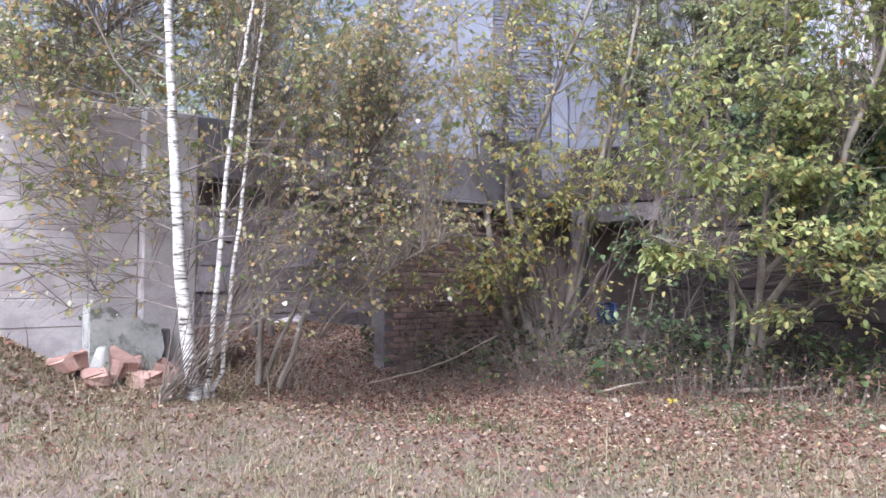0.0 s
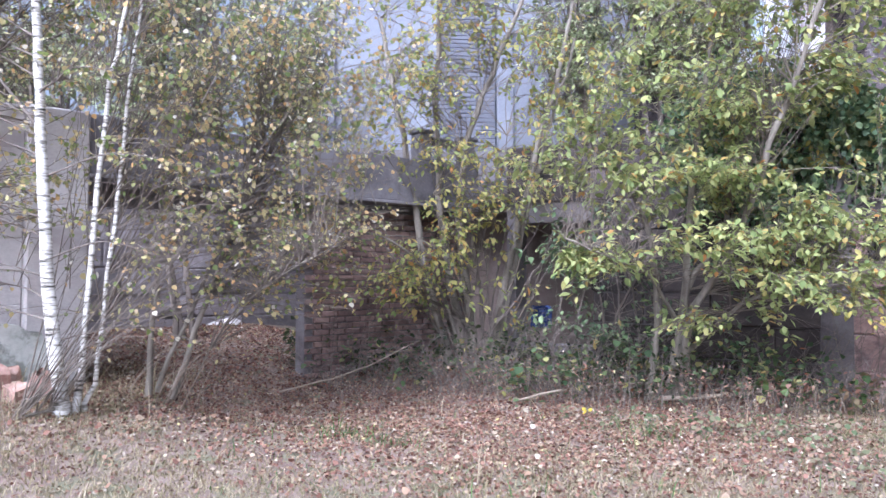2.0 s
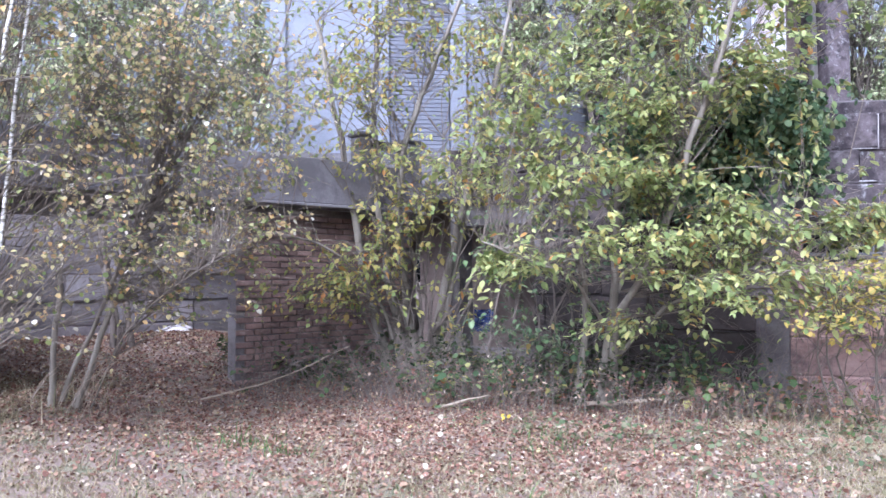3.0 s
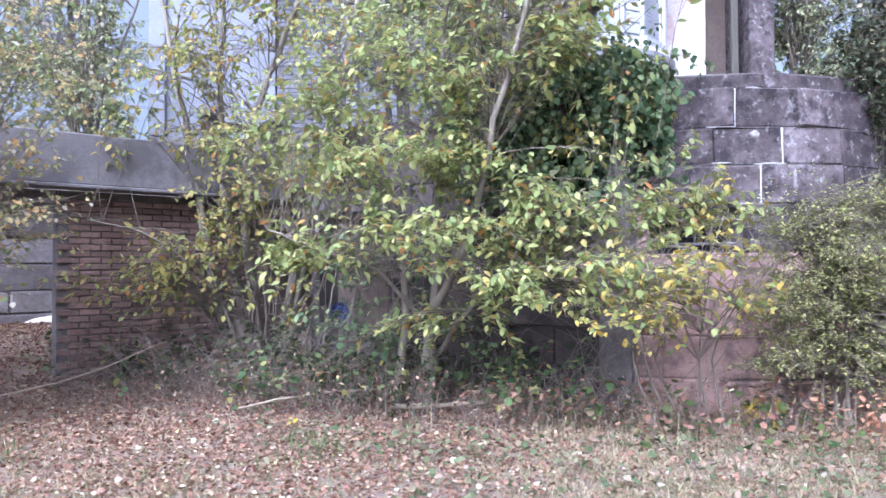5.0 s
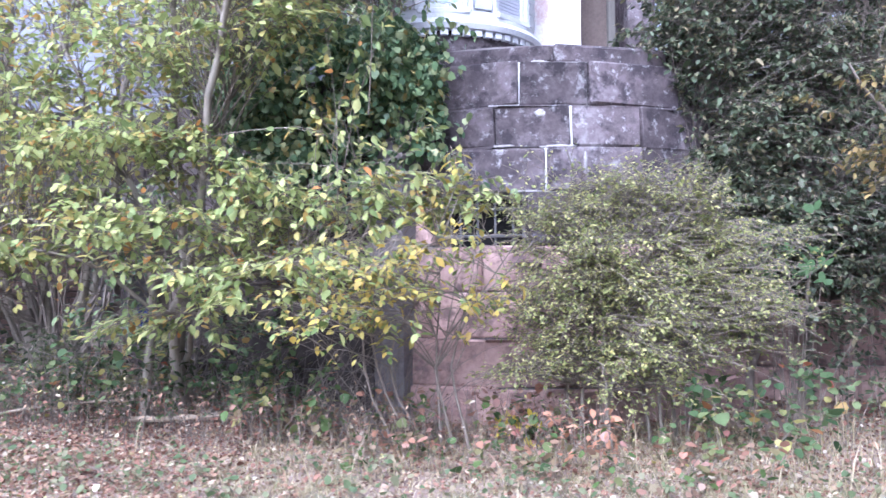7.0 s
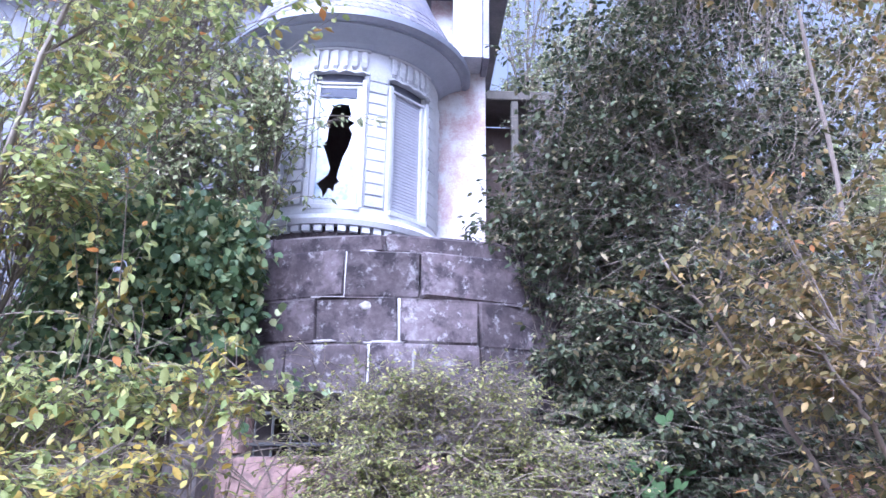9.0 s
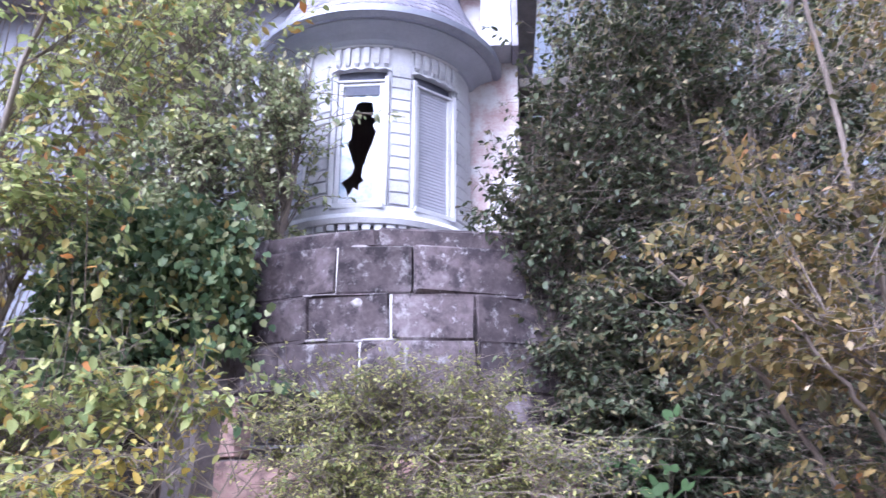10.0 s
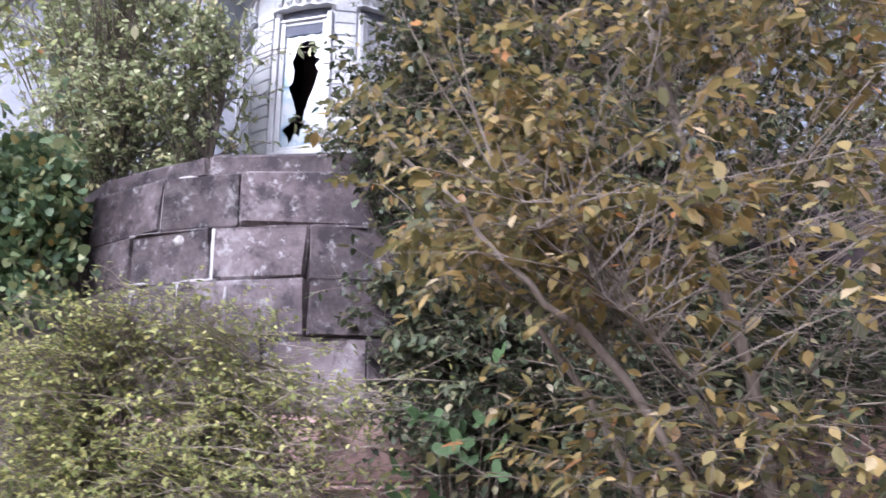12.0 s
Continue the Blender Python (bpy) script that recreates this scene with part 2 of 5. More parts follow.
M_GREYIRON = surface("pale_iron_bar", [(0.077, 0.075, 0.077), (0.14, 0.136, 0.14)], 6, 40, 0.3, 0.5)
M_BLACK = surface("unlit_hollow", [(0.012, 0.011, 0.012), (0.03, 0.027, 0.028)], 2, 20, 0.2)
M_DARKGREY = surface("shaded_dark_grey", [(0.07, 0.075, 0.1), (0.13, 0.135, 0.17)], 3, 20, 0.1)
# Dim brown for undercroft, rooms and porch; their lack of light is coloured in.
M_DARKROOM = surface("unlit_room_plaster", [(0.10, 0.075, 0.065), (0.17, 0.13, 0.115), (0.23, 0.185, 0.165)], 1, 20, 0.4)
M_TARP = surface("blue_tarp", [(0.013, 0.023, 0.077), (0.023, 0.036, 0.126)], 3, 20, 0.4, 0.4)
M_OLDWOOD = surface("dark_old_timber", [(0.05, 0.045, 0.04), (0.09, 0.08, 0.07), (0.12, 0.11, 0.1)], 3, 40, 0.4, stretch=(1, 1, 0.2))
M_WOOD = surface("grey_weathered_wood", [(0.3, 0.27, 0.23), (0.45, 0.41, 0.35), (0.55, 0.5, 0.44)], 3, 40, 0.4, stretch=(1, 1, 0.2))


def pane_material():
    """Old dusty window glass: clear gloss over milky film, blue-white sky reflection painted in."""
    m, nodes, links, b = material("dusty_sky_glass", 0.12)
    geo = nodes.new("ShaderNodeNewGeometry")
    n = noise_tex(nodes, links, geo.outputs["Position"], 3.0, 4.0)
    # Blue to white patches paint the mirrored sky into the film's colour.
    r = ramp(nodes, [(0.38, (0.2, 0.3, 0.4)), (0.5, (0.44, 0.49, 0.54)), (0.62, (0.54, 0.56, 0.58))])
    links.new(n.outputs[0], r.inputs[0])
    links.new(r.outputs[0], b.inputs["Base Color"])
    b.inputs["Specular IOR Level"].default_value = 0.8
    return m


M_PANE = pane_material()


# ---- building helpers ----
def mesh_from(name, verts, faces, mat, smooth=False):
    me = bpy.data.meshes.new(name)
    me.from_pydata(verts, [], faces)
    me.materials.append(mat)
    if smooth:
        me.polygons.foreach_set("use_smooth", [True] * len(me.polygons))
    me.update()
    return me


def quick_mesh(name, verts, faces, mat):
    """A mesh out of numpy arrays; all faces have the same number of corners."""
    me = bpy.data.meshes.new(name)
    verts, faces = np.asarray(verts, np.float32), np.asarray(faces, np.int32)
    k = faces.shape[1]
    me.vertices.add(len(verts))
    me.vertices.foreach_set("co", verts.ravel())
    me.loops.add(faces.size)
    me.loops.foreach_set("vertex_index", faces.ravel())
    me.polygons.add(len(faces))
    me.polygons.foreach_set("loop_start", np.arange(0, faces.size, k, dtype=np.int32))
    me.update(calc_edges=True)
    me.materials.append(mat)
    return me


def thing(name, label, category, at=(0, 0, 0), group="", kind=""):
    ob = new(name)
    ob.matrix_basis = Matrix.Translation(at)
    ob.empty_display_size = 0.1
    return tagged(ob, label, category, group, kind)


def place(name, me, parent=None, label="", m=None):
    """A mesh, given in world places, as an object; under a parent it keeps its place."""
    ob = new(name, me)
    if m is not None:
        ob.matrix_basis = m
    if parent is not None:
        ob.parent = parent
        base = parent.matrix_basis.copy()
        if parent.parent is not None:
            base = parent.parent.matrix_basis @ parent.matrix_parent_inverse @ base
        ob.matrix_parent_inverse = base.inverted()
    if label:
        ob["label"] = label
    return ob


def part(name, bm, mat, parent, label="", m=None, smooth=False):
    me = bpy.data.meshes.new(name)
    bm.to_mesh(me)
    bm.free()
    me.materials.append(mat)
    if smooth:
        me.polygons.foreach_set("use_smooth", [True] * len(me.polygons))
    return place(name, me, parent, label, m)


def add_box(bm, lo, hi, m=None, bevel=0.0):
    r = bmesh.ops.create_cube(bm, size=1.0)
    vs = r["verts"]
    size = Vector(hi) - Vector(lo)
    mid = (Vector(hi) + Vector(lo)) / 2
    for v in vs:
        v.co = Vector((v.co.x * size.x, v.co.y * size.y, v.co.z * size.z)) + mid
    if bevel:
        es = list({e for v in vs for e in v.link_edges})
        vs = bmesh.ops.bevel(bm, geom=es, offset=bevel, segments=1, affect="EDGES")["verts"]
        vs = list({v for v in vs})
    if m is not None:
        bmesh.ops.transform(bm, matrix=m, verts=list({v for v in vs}) if not bevel else vs)
    return vs


def box(lo, hi, m=None, bevel=0.0):
    bm = bmesh.new()
    add_box(bm, lo, hi, None, bevel)
    if m is not None:
        bmesh.ops.transform(bm, matrix=m, verts=bm.verts)
    return bm


def tube(path, radii, sides=8, rough=0.0, rng=None):
    """A tapered tube along a path; returns vertices and quads."""
    path = [Vector(p) for p in path]
    verts, faces = [], []
    for i, p in enumerate(path):
        d = (path[min(i + 1, len(path) - 1)] - path[max(i - 1, 0)]).normalized()
        a = d.cross(Vector((0.31, 0.95, 0.05))).normalized()
        b = d.cross(a)
        for s in range(sides):
            w = 2 * math.pi * s / sides
            k = radii[i] * (1 + (rng.uniform(-rough, rough) if rng else 0))
            verts.append(p + (a * math.cos(w) + b * math.sin(w)) * k)
    for i in range(len(path) - 1):
        for s in range(sides):
            t = (s + 1) % sides
            faces.append((i * sides + s, i * sides + t, (i + 1) * sides + t, (i + 1) * sides + s))
    return verts, faces


def smooth_path(points, n, wobble=0.0, rng=None):
    """n places on a Catmull-Rom line through the points."""
    pts = [Vector(p) for p in points]
    pts = [pts[0] * 2 - pts[1]] + pts + [pts[-1] * 2 - pts[-2]]
    out = []
    for i in range(n):
        u = i / (n - 1) * (len(pts) - 3)
        k = min(int(u), len(pts) - 4)
        t = u - k
        a, b, c, d = pts[k:k + 4]
        p = 0.5 * ((2 * b) + (c - a) * t + (2 * a - 5 * b + 4 * c - d) * t * t + (3 * b - a - 3 * c + d) * t ** 3)
        if wobble and rng and 0 < i < n - 1:
            p = p + Vector((rng.gauss(0, wobble), rng.gauss(0, wobble), 0))
        out.append(p)
    return out


def join_tubes(tubes):
    verts, faces = [], []
    for v, f in tubes:
        o = len(verts)
        verts += v
        faces += [tuple(i + o for i in q) for q in f]
    return verts, faces


LEAF = {
    "oval": np.array([(0, 0, 0), (0.23, 0.27, 0.05), (0.25, 0.60, 0.04), (0, 1, -0.08), (-0.25, 0.60, 0.04), (-0.23, 0.27, 0.05)]),
    "long": np.array([(0, 0, 0), (0.19, 0.25, 0.03), (0.20, 0.6, 0.02), (0, 1, -0.08), (-0.20, 0.6, 0.02), (-0.19, 0.25, 0.03)]),
    "round": np.array([(0, 0, 0), (0.42, 0.2, 0.06), (0.36, 0.62, 0.05), (0, 0.95, -0.05), (-0.36, 0.62, 0.05), (-0.42, 0.2, 0.06)]),
}
LEAF_FACES = np.array([(0, 1, 2, 3), (0, 3, 4, 5)])


def leaves_mesh(name, at, size, mat, rng, shape="oval", droop=0.5, flat=0.35, spread=0.3):
    """One mesh of many folded leaves, each hanging from its place with its own turn and size."""
    at = np.asarray(at, float)
    n = len(at)
    az = at[:, 3] + rng.normal(0, 0.25, n) if at.shape[1] == 4 else rng.uniform(0, 2 * np.pi, n)
    at = at[:, :3]
    dip = rng.normal(-droop, 0.45, n)
    d = np.stack([np.cos(az) * np.cos(dip), np.sin(az) * np.cos(dip), np.sin(dip)], 1)
    up = np.stack([rng.normal(0, flat, n), rng.normal(0, flat, n), np.ones(n)], 1)
    side = np.cross(d, up)
    side /= np.linalg.norm(side, axis=1, keepdims=True) + 1e-9
    nor = np.cross(side, d)
    s = size * np.exp(rng.normal(0, spread, n))[:, None, None]
    base = LEAF[shape]
    v = at[:, None] + s * (base[None, :, 0:1] * side[:, None] + base[None, :, 1:2] * d[:, None] + base[None, :, 2:3] * nor[:, None])
    f = (LEAF_FACES[None] + 6 * np.arange(n)[:, None, None]).reshape(-1, 4)
    return quick_mesh(name, v.reshape(-1, 3), f, mat)


def h_ground(x, y):
    """Height of the ground: level where one walks, a bank at the concrete wall, a slow rise under the trees."""
    def ease(a, b, v):
        t = min(1.0, max(0.0, (v - a) / (b - a)))
        return t * t * (3 - 2 * t)
    h = 0.38 * ease(-1.0, -3.2, x) * ease(2.5, 5.8, y)
    along = (x + 3.4) * 0.73 + (y - 6.9) * 0.68
    off = (x + 3.4) * 0.68 - (y - 6.9) * 0.73
    h += 0.55 * ease(-0.85, -2.1, along) * ease(1.5, 0.2, off) * ease(-0.5, -0.1, off)
    h += 0.28 * ease(7.5, 11.0, y) * (1 - ease(3.5, 5.0, x))
    h += 0.012 * (noise.noise((x * 1.1, y * 1.1, 0)) + noise.noise((x * 3, y * 3, 4))) * 1.6
    return h


class Growth:
    """A tree or shrub: stems given by their lines, twigs that reach into the crown's clumps, leaves on the twigs."""

    def __init__(self, name, label, category, at, seed, group=""):
        self.ob = thing(name, label, category, at, group)
        self.rng = random.Random(seed)
        self.np = np.random.RandomState(seed)
        self.stems, self.twigs, self.spots = [], [], []
        self.nodes = []

    def stem(self, points, r0, r1, mat, name="stem", n=14, sides=8, wobble=0.012, label=""):
        path = smooth_path(points, n, wobble, self.rng)
        radii = [r0 + (r1 - r0) * (i / (n - 1)) ** 0.8 for i in range(n)]
        radii[0] *= 1.35
        v, f = tube(path, radii, sides, 0.08, self.rng)
        place(name, mesh_from(name, v, f, mat, True), self.ob, label)
        self.nodes += path[n // 4:]
        return path

    def clump(self, centre, radii, twigs, leaves, hollow=0.4, reach=2.5):
        """Twigs from the nearest wood into an ellipsoid, with that many leaves each."""
        c = Vector(centre)
        sprays = []
        while len(sprays) < max(3, twigs // 6):
            q = Vector((self.rng.uniform(-1, 1), self.rng.uniform(-1, 1), self.rng.uniform(-1, 1)))
            if hollow < q.length <= 1:
                sprays.append(c + Vector((q.x * radii[0], q.y * radii[1], q.z * radii[2])))
        for _ in range(twigs):
            e = 0.17 * min(1.0, max(radii))
            tip = self.rng.choice(sprays) + Vector((self.rng.gauss(0, 1.7 * e), self.rng.gauss(0, 1.5 * e), self.rng.gauss(0, 0.95 * e)))
            if self.nodes:
                low = [p for p in self.nodes if p.z < tip.z + 0.25] or self.nodes
                near = sorted(low, key=lambda p: (p - tip).length)[:18]
                root = self.rng.choice(near)
            else:
                root = c - Vector((0, 0, radii[2]))
            if (tip - root).length > reach:
                root = tip + (root - tip).normalized() * reach * 0.6
            mid = (tip + root) / 2 + Vector((self.rng.gauss(0, 0.08), self.rng.gauss(0, 0.08), 0.10 * (tip - root).length))
            path = smooth_path([root, mid, tip], 5, 0.012, self.rng)
            self.twigs.append((path, (tip - root).length))
            k = max(1, int(leaves * self.rng.uniform(0.6, 1.4)))
            self.spray(path, k, (tip - root).length)

    def spray(self, path, leaves, length):
        """Side twigs on the outer part of a twig, and leaves standing out of them in turn to both sides."""
        lines = [path[-3:]]
        for i in range(2 + (length > 0.5) + (length > 1.0)):
            u = self.rng.uniform(1.3, 3.7)
            a = path[int(u)].lerp(path[int(u) + 1], u % 1)
            d = (path[-1] - path[-2]).normalized()
            d.rotate(Euler((self.rng.gauss(0, 0.25), self.rng.gauss(0, 0.25), self.rng.choice((-1, 1)) * self.rng.uniform(0.4, 1.1))))
            l = self.rng.uniform(0.12, 0.34)
            side = [a, a + d * l * 0.5 + Vector((0, 0, 0.01)), a + d * l - Vector((0, 0, 0.05 * l))]
            self.twigs.append((side, 0.0))
            lines.append(side)
        for j in range(leaves):
            line = lines[j % len(lines)]
            u = self.rng.uniform(0.15, 1.99)
            p = line[int(u)].lerp(line[int(u) + 1], u % 1)
            d = line[-1] - line[0]
            az = math.atan2(d.y, d.x) + self.rng.choice((-1, 1)) * self.rng.uniform(0.3, 1.2)
            g = 0.016
            self.spots.append((p.x + self.rng.gauss(0, g), p.y + self.rng.gauss(0, g), p.z + self.rng.gauss(0, g), az))

    def finish(self, mat_leaf, size, mat_twig, shape="oval", droop=0.5, thick=0.006, leaf_name="crown", bundle=0, flat=0.35, spread=0.2):
        step = bundle or max(1, len(self.twigs))
        for i in range(0, len(self.twigs), step):
            v, f = join_tubes([tube(p, [thick * (0.6 + 0.5 * l), thick, thick * 0.8, thick * 0.6, thick * 0.4][5 - len(p):] if l else [thick * 0.6, thick * 0.5, thick * 0.35], 3) for p, l in self.twigs[i:i + step]])
            tagged(place("branchwork", quick_mesh("branchwork", [tuple(q) for q in v], f, mat_twig), self.ob), kind="stuff")
        if self.spots:
            place(leaf_name, leaves_mesh(leaf_name, self.spots, size, mat_leaf, self.np, shape, droop, flat, spread), self.ob)
        return self.ob


# ---- ground ----
def ground():
    xs = np.concatenate([[-600, -150, -50, -22], np.arange(-12, 18.01, 0.3), [28, 60, 150, 600]])
    ys = np.concatenate([[-600, -150, -50, -20, -10], np.arange(-5, 16.01, 0.3), [22, 40, 80, 200, 600]])
    verts = [(x, y, h_ground(x, y)) for y in ys for x in xs]
    w = len(xs)
    faces = [(j * w + i, j * w + i + 1, (j + 1) * w + i + 1, (j + 1) * w + i) for j in range(len(ys) - 1) for i in range(w - 1)]
    ob = new("ground", mesh_from("ground", verts, faces, M_SOIL, True))
    tagged(ob, "trodden earth strewn with leaves and dry grass", "ground", kind="structure")


ground()

# ---- the concrete terrace: a wall from A to the inner corner B, then a stone wall to the bastion ----
A, B = Vector((-3.4, 6.9, 0)), Vector((0.75, 10.77, 0))
D1 = (B - A).normalized()
ANG1 = math.atan2(D1.y, D1.x)
LEN1 = (B - A).length
F1 = Matrix.Translation(A) @ Matrix.Rotation(ANG1, 4, "Z")      # x along the wall, y into the terrace
E2 = Vector((4.75, 8.55, 0))
D2 = (E2 - B).normalized()
ANG2 = math.atan2(D2.y, D2.x)
LEN2 = (E2 - B).length
F2 = Matrix.Translation(B) @ Matrix.Rotation(ANG2, 4, "Z")
TOP1, SOFFIT = 3.17, 2.55
TERRACE = 3.3


def concrete_terrace():
    w = thing("wall_concrete", "weathered grey concrete retaining wall with board marks", "wall", kind="structure")
    # wall left of the pier, boards of the formwork each a little off the next
    rng = random.Random(5)
    z = 0.0
    while z < TOP1 - 0.05:
        h = min(rng.uniform(0.27, 0.33), TOP1 - z)
        o = rng.uniform(0, 0.016)
        part("board_band", box((-7, 0.10 + o, z + 0.002), (-0.58, 0.5, z + h - 0.002), F1, 0.007), M_CONCRETE, w)
        z += h
    part("core", box((-7, 0.118, 0), (-0.58, 0.48, TOP1 - 0.01), F1), M_CONCRETE, w)
    part("pier", box((-0.57, 0, -0.3), (0, 0.6, TOP1), F1, 0.02), M_CONCRETE, w, "rough grey concrete corner pier")
    b = thing("parapet_beam", "long dirty concrete beam over a dark undercroft", "beam", kind="structure")
    part("beam", box((0.003, 0.04, SOFFIT), (LEN1 - 0.02, 0.42, TOP1), F1, 0.015), M_BEAM, b)
    part("drip_edge", box((0.003, -0.03, SOFFIT - 0.05), (LEN1 - 0.02, 0.3, SOFFIT - 0.003), F1, 0.01), M_BEAM, b)
    # two short posts on the parapet
    for s in (LEN1 - 1.07, LEN1 - 0.17):
        p = thing("parapet_post", "stubby dark stone post on the parapet", "post", group="parapet posts")
        part("shaft", box((s - 0.11, 0.06, TOP1 + 0.002), (s + 0.11, 0.3, TOP1 + 0.4), F1, 0.02), M_BEAM, p)
        part("cap", box((s - 0.14, 0.03, TOP1 + 0.402), (s + 0.14, 0.33, TOP1 + 0.47), F1, 0.02), M_BEAM, p)
    part("coping_bar", box((LEN1 - 0.92, 0.12, TOP1 + 0.27), (LEN1 - 0.32, 0.24, TOP1 + 0.38), F1, 0.012), M_OLDWOOD, b, "dark rail between the posts")
    # terrace slab
    q1, q2 = F1 @ Vector((-0.6, 3.95, 0)), F1 @ Vector((LEN1 + 0.4, 3.95, 0))
    edge = [(-12, 8.6), (q1.x - 0.4, q1.y), (q1.x, q1.y), (q2.x, q2.y), (1.2, 11.2), (5.2, 9.6), (9, 9.8), (18, 9.9), (18, 30), (-12, 30)]
    n = len(edge)
    slab = mesh_from("terrace_slab", [(x, y, 3.05) for x, y in edge] + [(x, y, 2.8) for x, y in edge],
                     [tuple(range(n)), tuple(range(2 * n - 1, n - 1, -1))] + [(i, i + n, (i + 1) % n + n, (i + 1) % n) for i in range(n)], M_BEAM)
    tagged(new("terrace_slab", slab), "raised terrace floor of dirty concrete", "terrace", kind="structure")
    # undercroft: back and side walls
    u = thing("wall_undercroft", "dark rough wall deep in the undercroft", "wall", kind="structure")
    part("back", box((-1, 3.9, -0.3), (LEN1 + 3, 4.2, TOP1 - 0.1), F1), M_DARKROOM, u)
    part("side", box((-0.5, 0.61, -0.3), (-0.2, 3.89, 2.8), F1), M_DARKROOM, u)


concrete_terrace()


def undercroft_stones(u):
    """Rough courses on the back wall of the roofless undercroft."""
    rng = random.Random(66)
    z, row = 0.1, 0
    while z < TOP1 - 0.35:
        hgt = rng.uniform(0.36, 0.46)
        x = -0.4 + rng.uniform(-0.3, 0)
        while x < LEN1 + 0.6:
            l = rng.uniform(0.8, 1.4)
            bm = block_mesh(rng, l - 0.006, hgt - 0.006, 0.16)
            part("stone_block", bm, M_DARKSTONE, u, "", F1 @ Matrix.Translation((x + l / 2, 3.82, z + hgt / 2)))
            x += l
        z += hgt
        row += 1


def brick_panel():
    """The brick infill under the beam, beside a dark doorway."""
    s0, s1 = 2.75, LEN1 - 0.03
    w = thing("wall_brick_infill", "sooty red brick infill wall under the beam", "wall", kind="structure")
    part("bed", box((s0, 0.335, 0), (s1, 0.55, SOFFIT - 0.055), F1), M_DARKMORTAR, w)
    # low wall at the back of the opening
    part("doorway_lintel", box((0.003, 0.35, 2.25), (s0 - 0.01, 0.55, SOFFIT - 0.055), F1), M_DARKMORTAR, w)
    bm = box((-0.118, -0.055, -0.034), (0.118, 0.055, 0.034), None, 0.006)
    me = bpy.data.meshes.new("brick")
    bm.to_mesh(me)
    bm.free()
    me.materials.append(M_BRICK)
    rng = random.Random(8)
    row, z = 0, 0.2
    while z < SOFFIT - 0.12:
        x = s0 + 0.12 + (0.125 if row % 2 else 0)
        while x < s1 - 0.1:
            m = F1 @ Matrix.Translation((x, 0.355 + rng.uniform(-0.006, 0.008), z)) @ Matrix.Rotation(rng.gauss(0, 0.01), 4, "Z")
            place("brick", me, w, "", m)
            x += 0.25
        z += 0.08
        row += 1


def block_mesh(rng, lx, lz, depth=0.3):
    """One squared stone, its face a little pillowed and chipped."""
    bm = bmesh.new()
    add_box(bm, (-lx / 2, 0, -lz / 2), (lx / 2, depth, lz / 2))
    bmesh.ops.bevel(bm, geom=list(bm.edges), offset=0.02, segments=1, affect="EDGES")
    for v in bm.verts:
        if v.co.y < depth * 0.5:
            v.co += Vector((rng.gauss(0, 0.009), rng.gauss(0, 0.012), rng.gauss(0, 0.008)))
    return bm


BC, BR = Vector((6.35, 11.35, 0)), 3.05         # the bastion: its centre and radius at the foot
BTOP = 3.64


ROWS = (-0.1, 0.34, 0.80, 1.24, 1.68, 2.2, 2.62, 3.03, 3.46, 3.65)
JOINT_AT = (-96, -84, -92, -99, -91, -87, -82.2, -91.8, -85)       # one joint of each course, degrees
WIN_A, WIN_B = radians(-109), radians(-91.5)                         # the barred window in the fifth course


def ring_bed(a0, a1, r, z0, z1):
    bm = bmesh.new()
    n = max(2, int((a1 - a0) * 14))
    ring = []
    for i in range(n + 1):
        a = a0 + (a1 - a0) * i / n
        ring.append([bm.verts.new((BC.x + rr * math.cos(a), BC.y + rr * math.sin(a), zz)) for rr, zz in ((r - 0.03, z0), (r - 0.03, z1), (r - 0.5, z1), (r - 0.5, z0))])
    for p, q in zip(ring, ring[1:]):
        for k in range(4):
            bm.faces.new((p[k], q[k], q[(k + 1) % 4], p[(k + 1) % 4]))
    bm.faces.new(ring[0][::-1])
    bm.faces.new(ring[-1])
    bmesh.ops.recalc_face_normals(bm, faces=bm.faces)
    return bm


